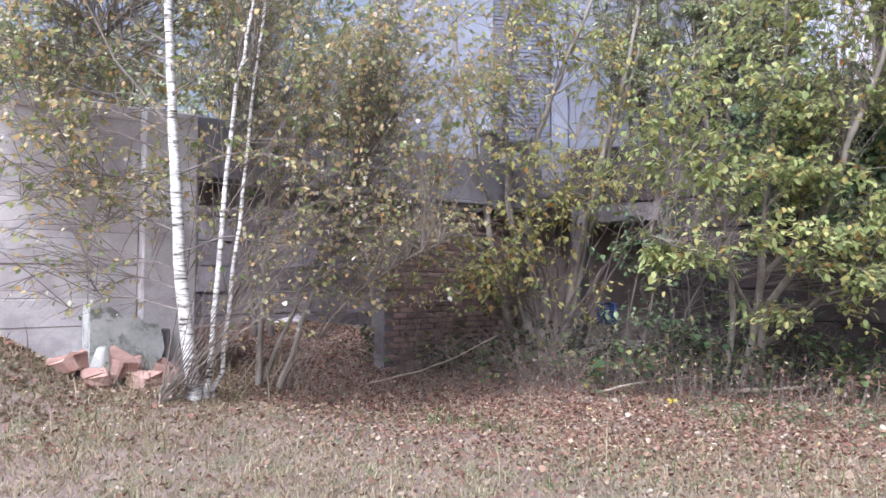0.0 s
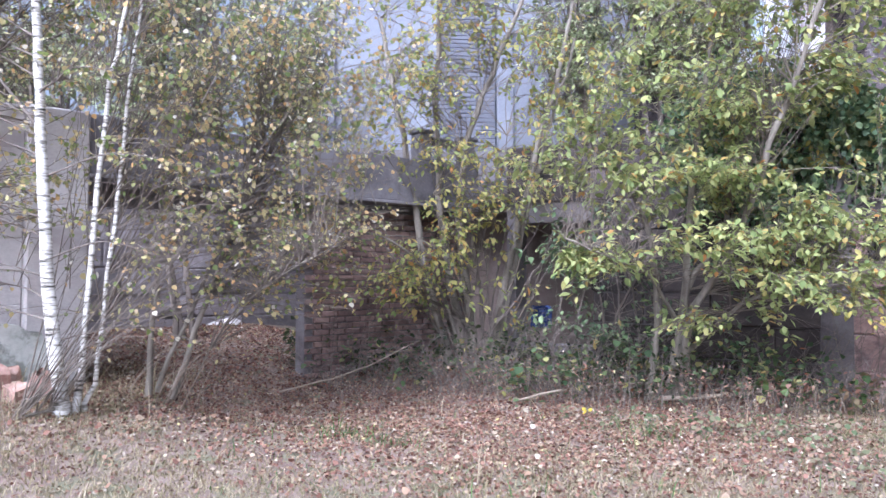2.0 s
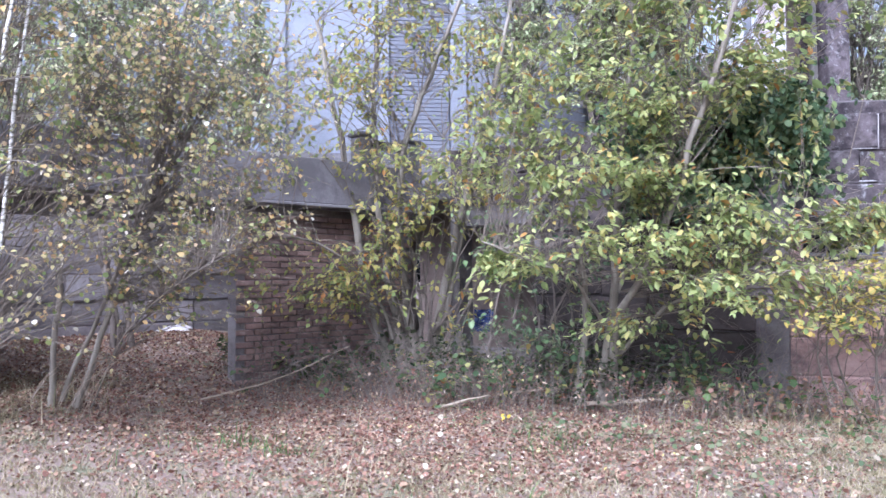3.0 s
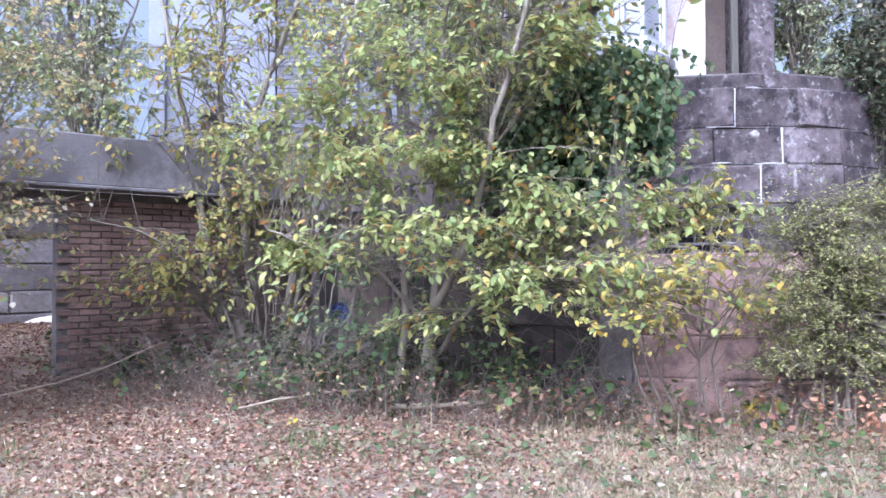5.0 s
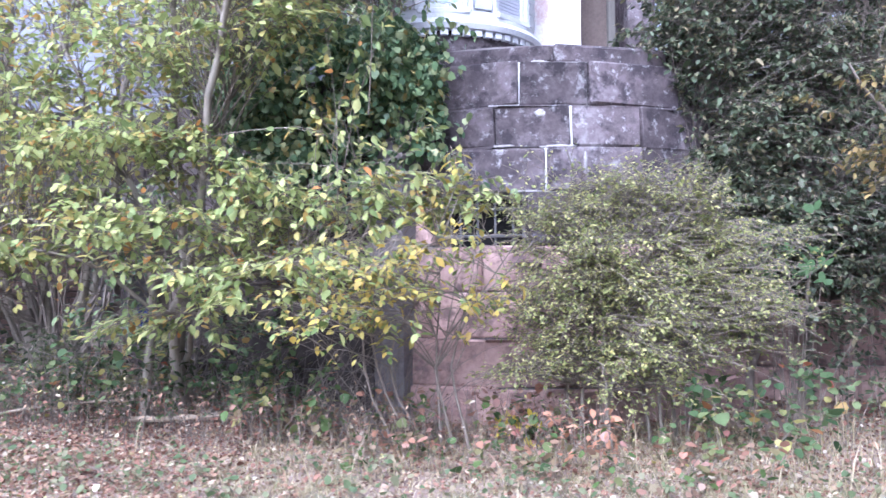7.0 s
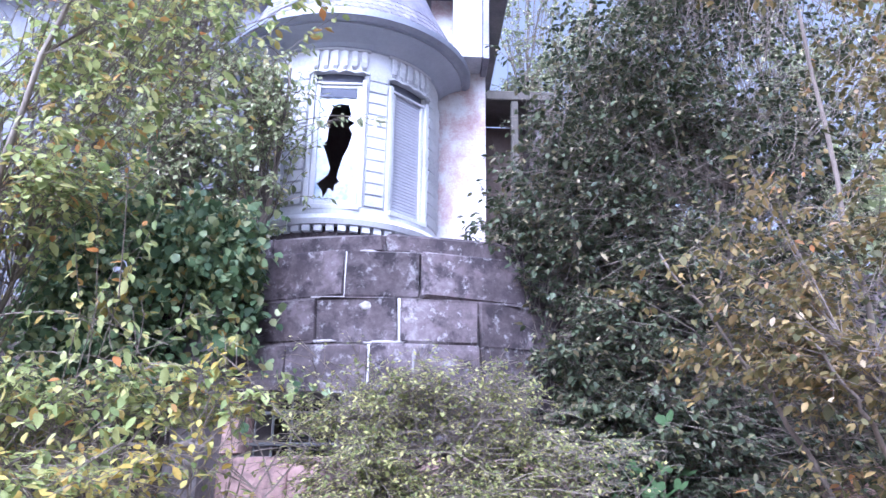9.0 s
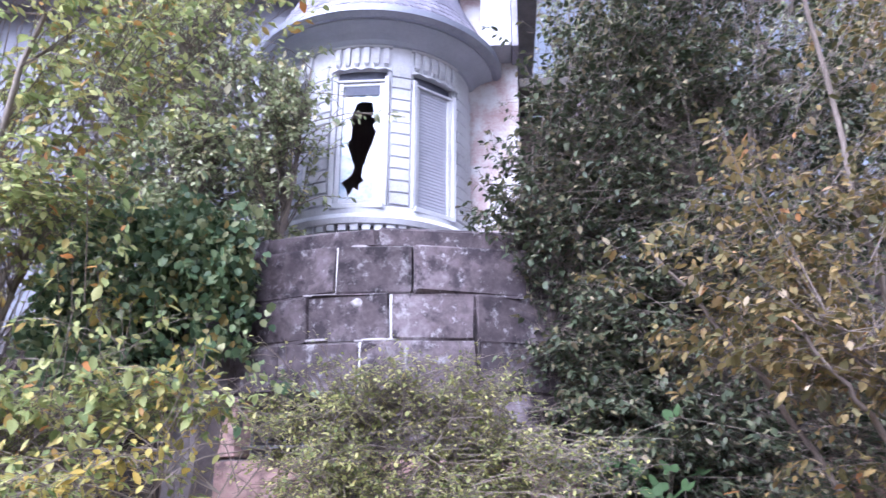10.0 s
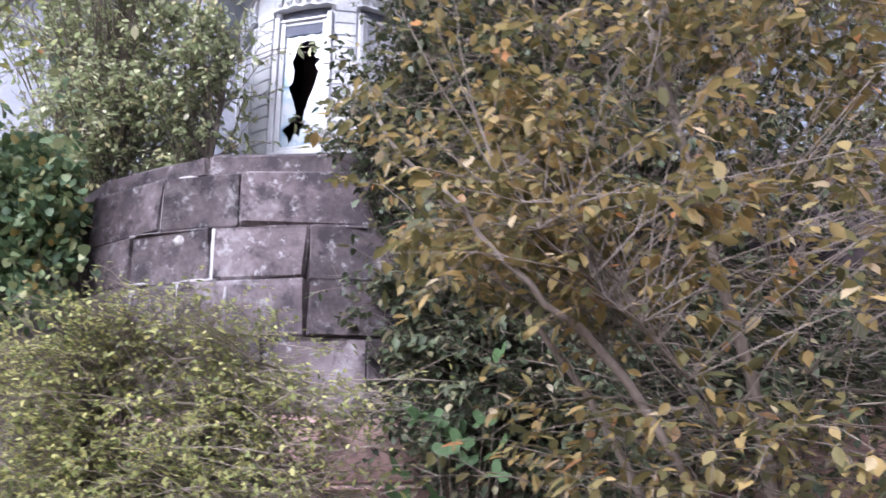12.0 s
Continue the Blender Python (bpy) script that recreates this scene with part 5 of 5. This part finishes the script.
def terrace_trees():
    for i, (x, y, z, h, w, n) in enumerate(((-6.5, 10.5, 3.05, 3.6, 1.8, 120), (-3.6, 9.9, 0.25, 6.0, 1.3, 210), (-1.9, 10.3, 0.25, 5.6, 0.9, 110), (-7.5, 13.5, 3.05, 5.0, 2.4, 110), (3.4, 10.7, 3.05, 5.6, 1.15, 420), (2.2, 11.0, 3.05, 5.0, 1.0, 260), (11.5, 12.5, 3.05, 6.5, 2.6, 420), (9.6, 14.6, 3.05, 7.0, 1.5, 330), (8.4, 16.2, 3.05, 9.0, 1.6, 330), (4.45, 10.9, 3.65, 3.4, 0.7, 190), (-1.0, 15.5, 3.05, 8.0, 2.2, 300), (-5.0, 15.0, 3.05, 7.0, 2.2, 320), (13.5, 9.5, 3.05, 5.0, 1.8, 260))):
        g = Growth("terrace_tree", "bushy green tree growing on the terrace", "tree", (x, y, z), 40 + i, "terrace trees")
        for k in range(3):
            g.stem([(x + 0.15 * k, y, z - 0.02), (x + g.rng.gauss(0, 0.3), y, z + h * 0.5), (x + g.rng.gauss(0, 0.6), y + g.rng.gauss(0, 0.3), z + h)], 0.05, 0.015, M_DARKBARK, "stem", 10, 7, 0.02)
        g.clump((x, y - 0.2, z + h * (0.62 if z > 1 else 0.78)), (w, w * 0.75, h * (0.45 if z > 1 else 0.3)), n, 22, 0.2)
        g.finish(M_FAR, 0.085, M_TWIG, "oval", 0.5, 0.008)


def far_wood():
    """Woods all round the place, too far to count."""
    rng = np.random.RandomState(9)
    pts = []
    for i in range(60):
        a = 2 * np.pi * i / 60 + rng.uniform(-0.05, 0.05)
        r = rng.uniform(24, 36)
        x, y = 4 + r * np.cos(a), 6 + r * np.sin(a)
        hgt = rng.uniform(11, 16) if y > 8 else rng.uniform(4, 7)
        for k in range(11 if y > 8 else 7):
            c = np.array([x + rng.normal(0, 1.4), y + rng.normal(0, 1.4), hgt * rng.uniform(0.2, 0.9)])
            q = rng.normal(0, 1, (190, 3))
            q /= np.linalg.norm(q, axis=1, keepdims=True)
            pts.append(c + q * rng.uniform(0.5, 1.0, (190, 1)) * np.array([1.6, 1.6, 1.3]))
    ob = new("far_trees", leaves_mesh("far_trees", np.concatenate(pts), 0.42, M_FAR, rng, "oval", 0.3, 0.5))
    tagged(ob, "distant belt of green and brown trees", "woods", kind="stuff")


# ---- undergrowth, litter and small things ----
def herbs(name, label, category, spots, mat, size, seed, height, leaves, shape="oval", stems=1, thick=0.004, twig=None):
    g = Growth(name, label, category, (spots[0][0], spots[0][1], 0), seed)
    for x, y, r in spots:
        for _ in range(int(stems * max(1, r * 10))):
            px, py = x + g.rng.gauss(0, r * 0.5), y + g.rng.gauss(0, r * 0.3)
            z = h_ground(px, py)
            hh = height * g.rng.uniform(0.5, 1.2)
            tip = (px + g.rng.gauss(0, 0.15), py + g.rng.gauss(0, 0.12), z + hh)
            path = smooth_path([(px, py, z - 0.03), ((px + tip[0]) / 2, (py + tip[1]) / 2, z + hh * 0.6), tip], 5)
            g.twigs.append((path, hh))
            for _ in range(leaves):
                u = g.rng.uniform(0.8, 3.99)
                p = path[int(u)].lerp(path[int(u) + 1], u % 1)
                g.spots.append((p.x + g.rng.gauss(0, 0.06), p.y + g.rng.gauss(0, 0.06), max(z + 0.02, p.z + g.rng.gauss(0, 0.03)), g.rng.uniform(0, 6.28)))
    return g.finish(mat, size, twig or M_TWIG, shape, 0.3, thick)


def maple_plant(at, n, size, mat, seed, name, label, spread=0.25, height=0.8):
    """A seedling with hand-shaped leaves, each on its own stalk."""
    ob = thing(name, label, "plant", (at[0], at[1], at[2] - height))
    rng = random.Random(seed)
    for i in range(n):
        c = Vector(at) + Vector((rng.gauss(0, spread), rng.gauss(0, spread * 0.5), rng.gauss(0, spread * 0.7)))
        m = Matrix.Translation(c) @ Euler((rng.uniform(0.5, 1.3), rng.gauss(0, 0.4), rng.gauss(0, 0.7))).to_matrix().to_4x4()
        s = size * rng.uniform(0.7, 1.2)
        verts, faces, k = [m @ Vector((0, 0, 0))], [], 21
        for j in range(k):
            a = radians(-35 + 250 * j / (k - 1))
            lobe = abs(math.sin(math.pi * 2.5 * j / (k - 1)))
            r = s * (0.42 + 0.6 * lobe ** 2 * (1.0 if 4 < j < 16 else 0.7) + 0.05 * (j % 2))
            verts.append(m @ Vector((r * math.cos(a), r * math.sin(a), 0.10 * s * lobe)))
        for j in range(k - 1):
            faces.append((0, 1 + j, 2 + j))
        place("leaf", mesh_from("leaf", verts, faces, mat), ob)
        foot = Vector((at[0] + rng.gauss(0, 0.04), at[1], at[2] - height))
        v, f = tube(smooth_path([foot, (foot + c) / 2 + Vector((0, 0, 0.1)), c], 5), [0.006, 0.005, 0.004, 0.003, 0.002], 4)
        place("stalk", mesh_from("stalk", v, f, M_TWIG), ob)


def litter():
    rng = np.random.RandomState(31)
    n = 240000
    x = rng.uniform(-6, 12, n)
    y = rng.uniform(3.5, 12.2, n)
    # thick drifts under the trees, thin on the grass
    keep = rng.uniform(0, 1, n) < np.clip((y - 3.4 + 0.6 * np.sin(x * 0.9)) / 3.0, 0.16, 1.0) * np.where(x > 4.0, 0.4, 1.0)
    x, y = x[keep], y[keep]
    pts = [(a, b, h_ground(a, b) + rng.uniform(0.004, 0.03)) for a, b in zip(x, y)]
    ob = new("fallen_leaves", leaves_mesh("fallen_leaves", pts, 0.027, M_LITTER, rng, "round", 0.0, 0.5))
    tagged(ob, "drift of reddish brown fallen leaves", "fallen leaves", kind="stuff")


def blades(name, label, n, area, hgt, mat, seed, dense):
    rng = np.random.RandomState(seed)
    x = rng.uniform(area[0], area[1], n)
    y = rng.uniform(area[2], area[3], n)
    k = dense(x, y) > rng.uniform(0, 1, n)
    x, y = x[k], y[k]
    z = np.array([h_ground(a, b) for a, b in zip(x, y)])
    n = len(x)
    h = hgt * np.exp(rng.normal(0, 0.4, n))
    a = rng.uniform(0, 2 * np.pi, n)
    lean = np.abs(rng.normal(0.9, 0.6, n)) * h
    w = 0.0022 + 0.003 * rng.random_sample(n)
    ax, ay = np.cos(a), np.sin(a)
    base = np.stack([x, y, z - 0.01], 1)
    s = np.stack([-ay, ax, np.zeros(n)], 1) * w[:, None]
    d = np.stack([ax, ay, np.zeros(n)], 1)
    midp = base + d * (lean * 0.35)[:, None] + np.stack([np.zeros(n), np.zeros(n), h * 0.6], 1)
    tip = base + d * lean[:, None] + np.stack([np.zeros(n), np.zeros(n), h], 1)
    v = np.stack([base - s, base + s, midp + s * 0.8, midp - s * 0.8, tip + s * 0.15, tip - s * 0.15], 1).reshape(-1, 3)
    f = (np.array([(0, 1, 2, 3), (3, 2, 4, 5)])[None] + 6 * np.arange(n)[:, None, None]).reshape(-1, 4)
    tagged(new(name, quick_mesh(name, v, f, mat)), label, "grass", kind="stuff")


def rubble():
    rng = random.Random(17)
    low = thing("wall_stub", "broken low wall with flaking white plaster", "wall", (-4.1, 6.45, 0.3), kind="structure")
    bm = bmesh.new()
    pts = [(-1.3, 0.3), (-0.62, 0.3), (-0.60, 0.45), (-0.64, 0.56), (-0.59, 0.7), (-0.61, 0.84), (-0.66, 0.95), (-0.76, 0.96), (-0.86, 1.03), (-0.98, 1.04), (-1.1, 1.12), (-1.3, 1.17)]
    f = bm.faces.new([bm.verts.new((x, -0.16, z)) for x, z in pts])
    ex = bmesh.ops.extrude_face_region(bm, geom=[f])
    for v in ex["geom"]:
        if isinstance(v, bmesh.types.BMVert):
            v.co.y += 0.24
    bmesh.ops.transform(bm, matrix=F1 @ Matrix.Translation((0.2, 0, 0)), verts=bm.verts)
    bmesh.ops.recalc_face_normals(bm, faces=bm.faces)
    part("plaster", bm, M_PLASTER, low)
    part("edge_brick", box((-0.375, -0.13, 0.3), (-0.32, -0.005, 0.9), F1, 0.012), M_DARKMORTAR, low)
    for i, (x, y, z, sx, sy, sz, rz, ry) in enumerate(((-1.6, -0.45, 0.56, 0.30, 0.2, 0.16, 0.0, -0.3), (-0.95, -0.62, 0.46, 0.42, 0.22, 0.15, -0.7, 0.05), (-0.72, -0.48, 0.5, 0.20, 0.18, 0.2, 0.2, 0.5), (-1.15, -0.42, 0.6, 0.3, 0.2, 0.17, -0.3, 0.25), (-1.38, -0.62, 0.46, 0.24, 0.2, 0.14, -0.9, 0.1), (-1.0, -0.3, 0.55, 0.26, 0.18, 0.16, 0.5, -0.15))):
        q = F1 @ Vector((x + 0.2, y, 0))
        m = Matrix.Translation((q.x, q.y, max(z, h_ground(q.x, q.y) + sz * 0.42))) @ Euler((0.1, ry, rz)).to_matrix().to_4x4()
        bm = box((-sx / 2, -sy / 2, -sz / 2), (sx / 2, sy / 2, sz / 2), None, 0.015)
        for v in bm.verts:
            v.co += Vector((rng.gauss(0, 0.03), rng.gauss(0, 0.022), rng.gauss(0, 0.024)))
        ob = part("broken_brick", bm, M_TERRACOTTA, None, "", m)
        tagged(ob, "broken orange terracotta block on the rubble", "brick", "rubble bricks")
    bm = bmesh.new()
    bmesh.ops.create_cone(bm, segments=7, radius1=0.10, radius2=0.045, depth=0.32, cap_ends=True)
    for v in bm.verts:
        v.co = Vector((v.co.x * 1.1 + rng.gauss(0, 0.015), v.co.y * 0.6, v.co.z + rng.gauss(0, 0.015)))
    bmesh.ops.bevel(bm, geom=list(bm.edges), offset=0.01, segments=1, affect="EDGES")
    tagged(part("white_stone", bm, M_PLASTER, None, "", F1 @ Matrix.Translation((-1.1, -0.5, 0.62)) @ Euler((0, 0.15, 0)).to_matrix().to_4x4()), "upright white lump of plaster among the rubble", "stone")
    # post and flat stone under the beam
    bm = box((-0.1, -0.09, -0.2), (0.1, 0.09, 0.2), None, 0.02)
    for v in bm.verts:
        v.co += Vector((rng.gauss(0, 0.008), 0, rng.gauss(0, 0.01)))
    tagged(part("wooden_stub", bm, M_WOOD, None, "", Matrix.Translation((-3.1, 11.2, 0.42)) @ Euler((0, 0.04, 0.2)).to_matrix().to_4x4()), "short pale sawn post stub in the leaves", "post")
    bm = bmesh.new()
    bmesh.ops.create_icosphere(bm, subdivisions=2, radius=1)
    for v in bm.verts:
        v.co = Vector((v.co.x * 0.55, v.co.y * 0.35, v.co.z * 0.16)) * (1 + 0.25 * noise.noise(v.co * 1.7))
    tagged(part("flat_stone", bm, M_CONCRETE, None, "", Matrix.Translation((-3.75, 12.0, 0.62)) @ Euler((0.1, -0.1, 0.3)).to_matrix().to_4x4()), "flat grey stone slab lying in the undercroft", "stone")
    bm = box((-0.45, -0.3, -0.3), (0.45, 0.3, 0.12), None, 0.05)
    tagged(part("stone_heap", bm, M_CONCRETE, None, "", Matrix.Translation((-3.75, 12.1, 0.3))), "low heap of mortared stones", "stone")
    # blue tarpaulin in the dark opening
    bm = bmesh.new()
    bmesh.ops.create_grid(bm, x_segments=14, y_segments=10, size=0.5)
    for v in bm.verts:
        v.co = Vector((v.co.x * 0.8, 0.08 * noise.noise(v.co * 4), v.co.y * 0.7 + 0.05 * noise.noise(v.co * 6 + Vector((3, 0, 0)))))
    bmesh.ops.solidify(bm, geom=list(bm.faces), thickness=0.006)
    tagged(part("blue_tarp", bm, M_TARP, None, "", F2 @ Matrix.Translation((1.0, -0.05, 0.92)) @ Matrix.Diagonal((0.4, 1, 0.45, 1))), "crumpled blue tarpaulin against the wall", "tarpaulin")
    # fallen branches
    for k, (line, r, lab) in enumerate(((((2.6, 8.0, 0.1), (3.06, 7.95, 0.12), (3.6, 8.1, 0.14), (4.3, 8.1, 0.2)), 0.03, "pale fallen branch lying at the tree's foot"),
                                        (((-1.7, 8.0, 0.16), (-0.9, 8.3, 0.35), (-0.1, 8.7, 0.7)), 0.011, "thin dead branch leaning out of the leaves"),
                                        (((1.0, 7.9, 0.08), (1.7, 8.1, 0.2), (2.6, 8.3, 0.24)), 0.016, "thin dead branch leaning out of the leaves"))):
        path = smooth_path(line, 9, 0.01, rng)
        v, f = tube(path, [r * (1 - 0.07 * i) for i in range(9)], 7, 0.1, rng)
        tagged(new("fallen_branch", mesh_from("fallen_branch", v, f, M_DRYTWIG, True)), lab, "branch", "fallen branches")


def brushwood():
    """A tangle of bare dead twigs along the wall's foot."""
    g = Growth("brushwood", "tangle of bare dead twigs along the wall", "brushwood", (1.5, 8.9, 0.1), 91)
    for i in range(600):
        x, y = g.rng.uniform(-1.6, 5.2), g.rng.gauss(8.75, 0.35)
        if x > 4:
            y -= 0.7
        z = h_ground(x, y)
        l = g.rng.uniform(0.4, 1.5)
        a = g.rng.uniform(-1, 1)
        tip = (x + l * a, y + g.rng.gauss(0, 0.25), z + l * g.rng.uniform(0.15, 0.95))
        g.twigs.append((smooth_path([(x, y, z - 0.03), ((x + tip[0]) / 2 + g.rng.gauss(0, 0.08), (y + tip[1]) / 2, z + (tip[2] - z) * 0.75), tip], 5, 0.01, g.rng), l))
    g.finish(M_LITTER, 0.05, M_DARKBARK, thick=0.004, bundle=60)


brushwood()
birches()
central_shrub()
sallow()
ivy()
small_bush()
dark_tree()
brown_tree()
left_yellow_tree()
elder()
terrace_trees()
far_wood()
herbs("bramble", "low green bramble along the tree line", "bramble", [(0.2, 8.9, 0.9), (1.4, 8.9, 0.9), (0.9, 8.3, 0.7), (2.2, 8.5, 0.7), (-0.7, 9.2, 0.6), (-1.3, 9.6, 0.5)], M_BRAMBLE, 0.08, 51, 0.5, 11, "round")
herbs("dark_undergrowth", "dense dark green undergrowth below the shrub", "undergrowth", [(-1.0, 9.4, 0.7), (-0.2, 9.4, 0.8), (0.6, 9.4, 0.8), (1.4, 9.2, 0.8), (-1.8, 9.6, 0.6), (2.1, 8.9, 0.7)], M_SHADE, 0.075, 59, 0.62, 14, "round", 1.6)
herbs("dark_undergrowth", "tall shady undergrowth below the trees", "undergrowth", [(9.4, 8.4, 0.8), (10.2, 8.3, 0.9), (11.0, 8.2, 0.9), (11.8, 8.2, 0.8)], M_DARK, 0.08, 60, 1.7, 30, "oval", 2.2)
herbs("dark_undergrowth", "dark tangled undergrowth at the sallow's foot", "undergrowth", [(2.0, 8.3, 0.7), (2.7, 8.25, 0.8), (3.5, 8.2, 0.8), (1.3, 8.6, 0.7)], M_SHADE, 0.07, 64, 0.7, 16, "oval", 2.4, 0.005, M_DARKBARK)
herbs("dead_stalks", "tangle of dead brown stalks at the tree line", "stalks", [(0.2, 8.6, 0.9), (1.2, 8.3, 0.9), (2.2, 7.9, 0.9), (3.2, 7.7, 0.9), (4.2, 7.6, 0.9), (5.2, 7.5, 0.7), (6.4, 7.3, 0.8)], M_LITTER, 0.045, 65, 0.5, 6, "long", 5, 0.004, M_DARKBARK)
herbs("bramble", "dark bramble under the sallow", "bramble", [(3.6, 7.9, 0.9), (2.4, 7.9, 0.7), (1.7, 8.0, 0.6), (4.3, 7.9, 0.6), (3.9, 8.3, 0.7)], M_BRAMBLE, 0.08, 52, 0.75, 13, "round")
herbs("creeper", "creeper with pink, orange and red leaves at the wall foot", "creeper", [(4.5, 7.9, 0.8), (5.3, 7.6, 0.9), (4.0, 7.8, 0.5), (6.0, 7.5, 0.5), (6.6, 7.6, 0.5)], M_VINE, 0.085, 53, 0.42, 11, "round")
herbs("bramble", "pale bramble leaves beside the bush", "bramble", [(8.0, 7.3, 0.9), (8.7, 7.4, 0.9), (7.6, 7.0, 0.6), (9.4, 7.4, 0.8), (10.4, 7.3, 0.8)], M_BRAMBLE, 0.085, 54, 0.65, 11, "round")
herbs("withered_plant", "withered plant with pinkish brown leaves", "plant", [(6.7, 6.85, 0.14)], M_PINK, 0.07, 55, 0.62, 18, "oval", 3)
herbs("dry_weeds", "dry brown weed stalks at the tree line", "weeds", [(0.8, 8.4, 0.6), (2.0, 8.2, 0.6), (3.8, 7.5, 0.6), (5.2, 7.1, 0.8), (6.6, 6.8, 0.6), (-2.0, 6.6, 0.6), (-3.2, 5.3, 0.5)], M_LITTER, 0.03, 56, 0.45, 3, "long", 4, 0.0025, M_DRYTWIG)
herbs("ground_ivy", "low creeping leaves among the dry grass", "ground cover", [(3.0, 6.6, 1.3), (4.4, 6.5, 1.5), (5.8, 6.2, 1.5), (7.2, 6.1, 1.5), (8.6, 6.2, 1.5), (4.2, 5.6, 1.5), (6.6, 5.2, 1.5), (2.2, 7.2, 1.2)], M_GROUNDCOVER, 0.05, 57, 0.13, 7, "round", 2.2)
herbs("creeper", "reddish creeper sprawling before the bastion", "creeper", [(5.6, 7.0, 0.8), (6.6, 6.9, 0.8), (7.5, 6.6, 0.7), (4.8, 7.2, 0.6)], M_VINE, 0.07, 58, 0.3, 8, "round", 1.6)
maple_plant((6.2, 7.5, 0.16), 9, 0.10, M_GOLDMAPLE, 61, "maple_seedling", "maple seedling with bright yellow leaves", 0.12, 0.17)
maple_plant((8.7, 8.25, 1.45), 20, 0.10, M_MAPLE, 62, "maple_sapling", "young maple with broad green leaves", 0.3, 1.6)
maple_plant((1.75, 7.35, 0.05), 1, 0.09, M_GOLDMAPLE, 63, "yellow_leaf", "single yellow maple leaf on the ground", 0.02, 0.04)
litter()
blades("dry_grass", "short dry grass, straw coloured", 260000, (-6, 12, 3.5, 8.2), 0.032, M_GRASS, 71, lambda x, y: np.clip(1.55 - (y - 2.0) / np.where(x > 4.0, 4.2, 2.8) + np.where(x > 4.0, 0.3, 0) + np.where(x < -2.6, 0.9, 0) + 0.25 * np.sin(1.7 * x + 2 * np.sin(1.1 * y)), 0.05, 1))
blades("tall_dry_grass", "tufts of tall dry grass at the edges", 6500, (-6, 11, 4.2, 8.0), 0.22, M_GRASS, 72, lambda x, y: np.where(x < -2.6, 0.4, np.where(x > 4.2, 0.5 * np.clip((y - 5.6), 0, 1), 0.04)))
blades("sward", "thin greenish sward between the fallen leaves", 70000, (-6, 12, 3.5, 7.6), 0.03, M_SWARD, 74, lambda x, y: np.clip(0.75 * np.sin(x * 1.3 + 1) * np.sin(y * 1.7) + 0.3 + np.where(x > 2.5, 0.25, 0), 0.05, 1) * np.clip((7.6 - y) / 2, 0, 1))
blades("green_tufts", "fresh green grass tufts among the leaves", 9000, (-1.6, 4.0, 4.0, 7.2), 0.10, M_TUFT, 73, lambda x, y: np.clip(np.exp(-((x + 0.72) ** 2 + (y - 6.3) ** 2) / 0.05) + np.exp(-((x + 0.2) ** 2 + (y - 6.0) ** 2) / 0.03) + 0.8 * np.exp(-((x - 2.2) ** 2 + (y - 6.4) ** 2) / 0.1) + 0.02, 0, 1))
blades("outer_grass", "rough dry grass round the place", 120000, (-16, 22, -14, 4), 0.08, M_GRASS, 75, lambda x, y: np.where((x > -6) & (x < 12) & (y > 3.5), 0.0, 0.9))
rubble()
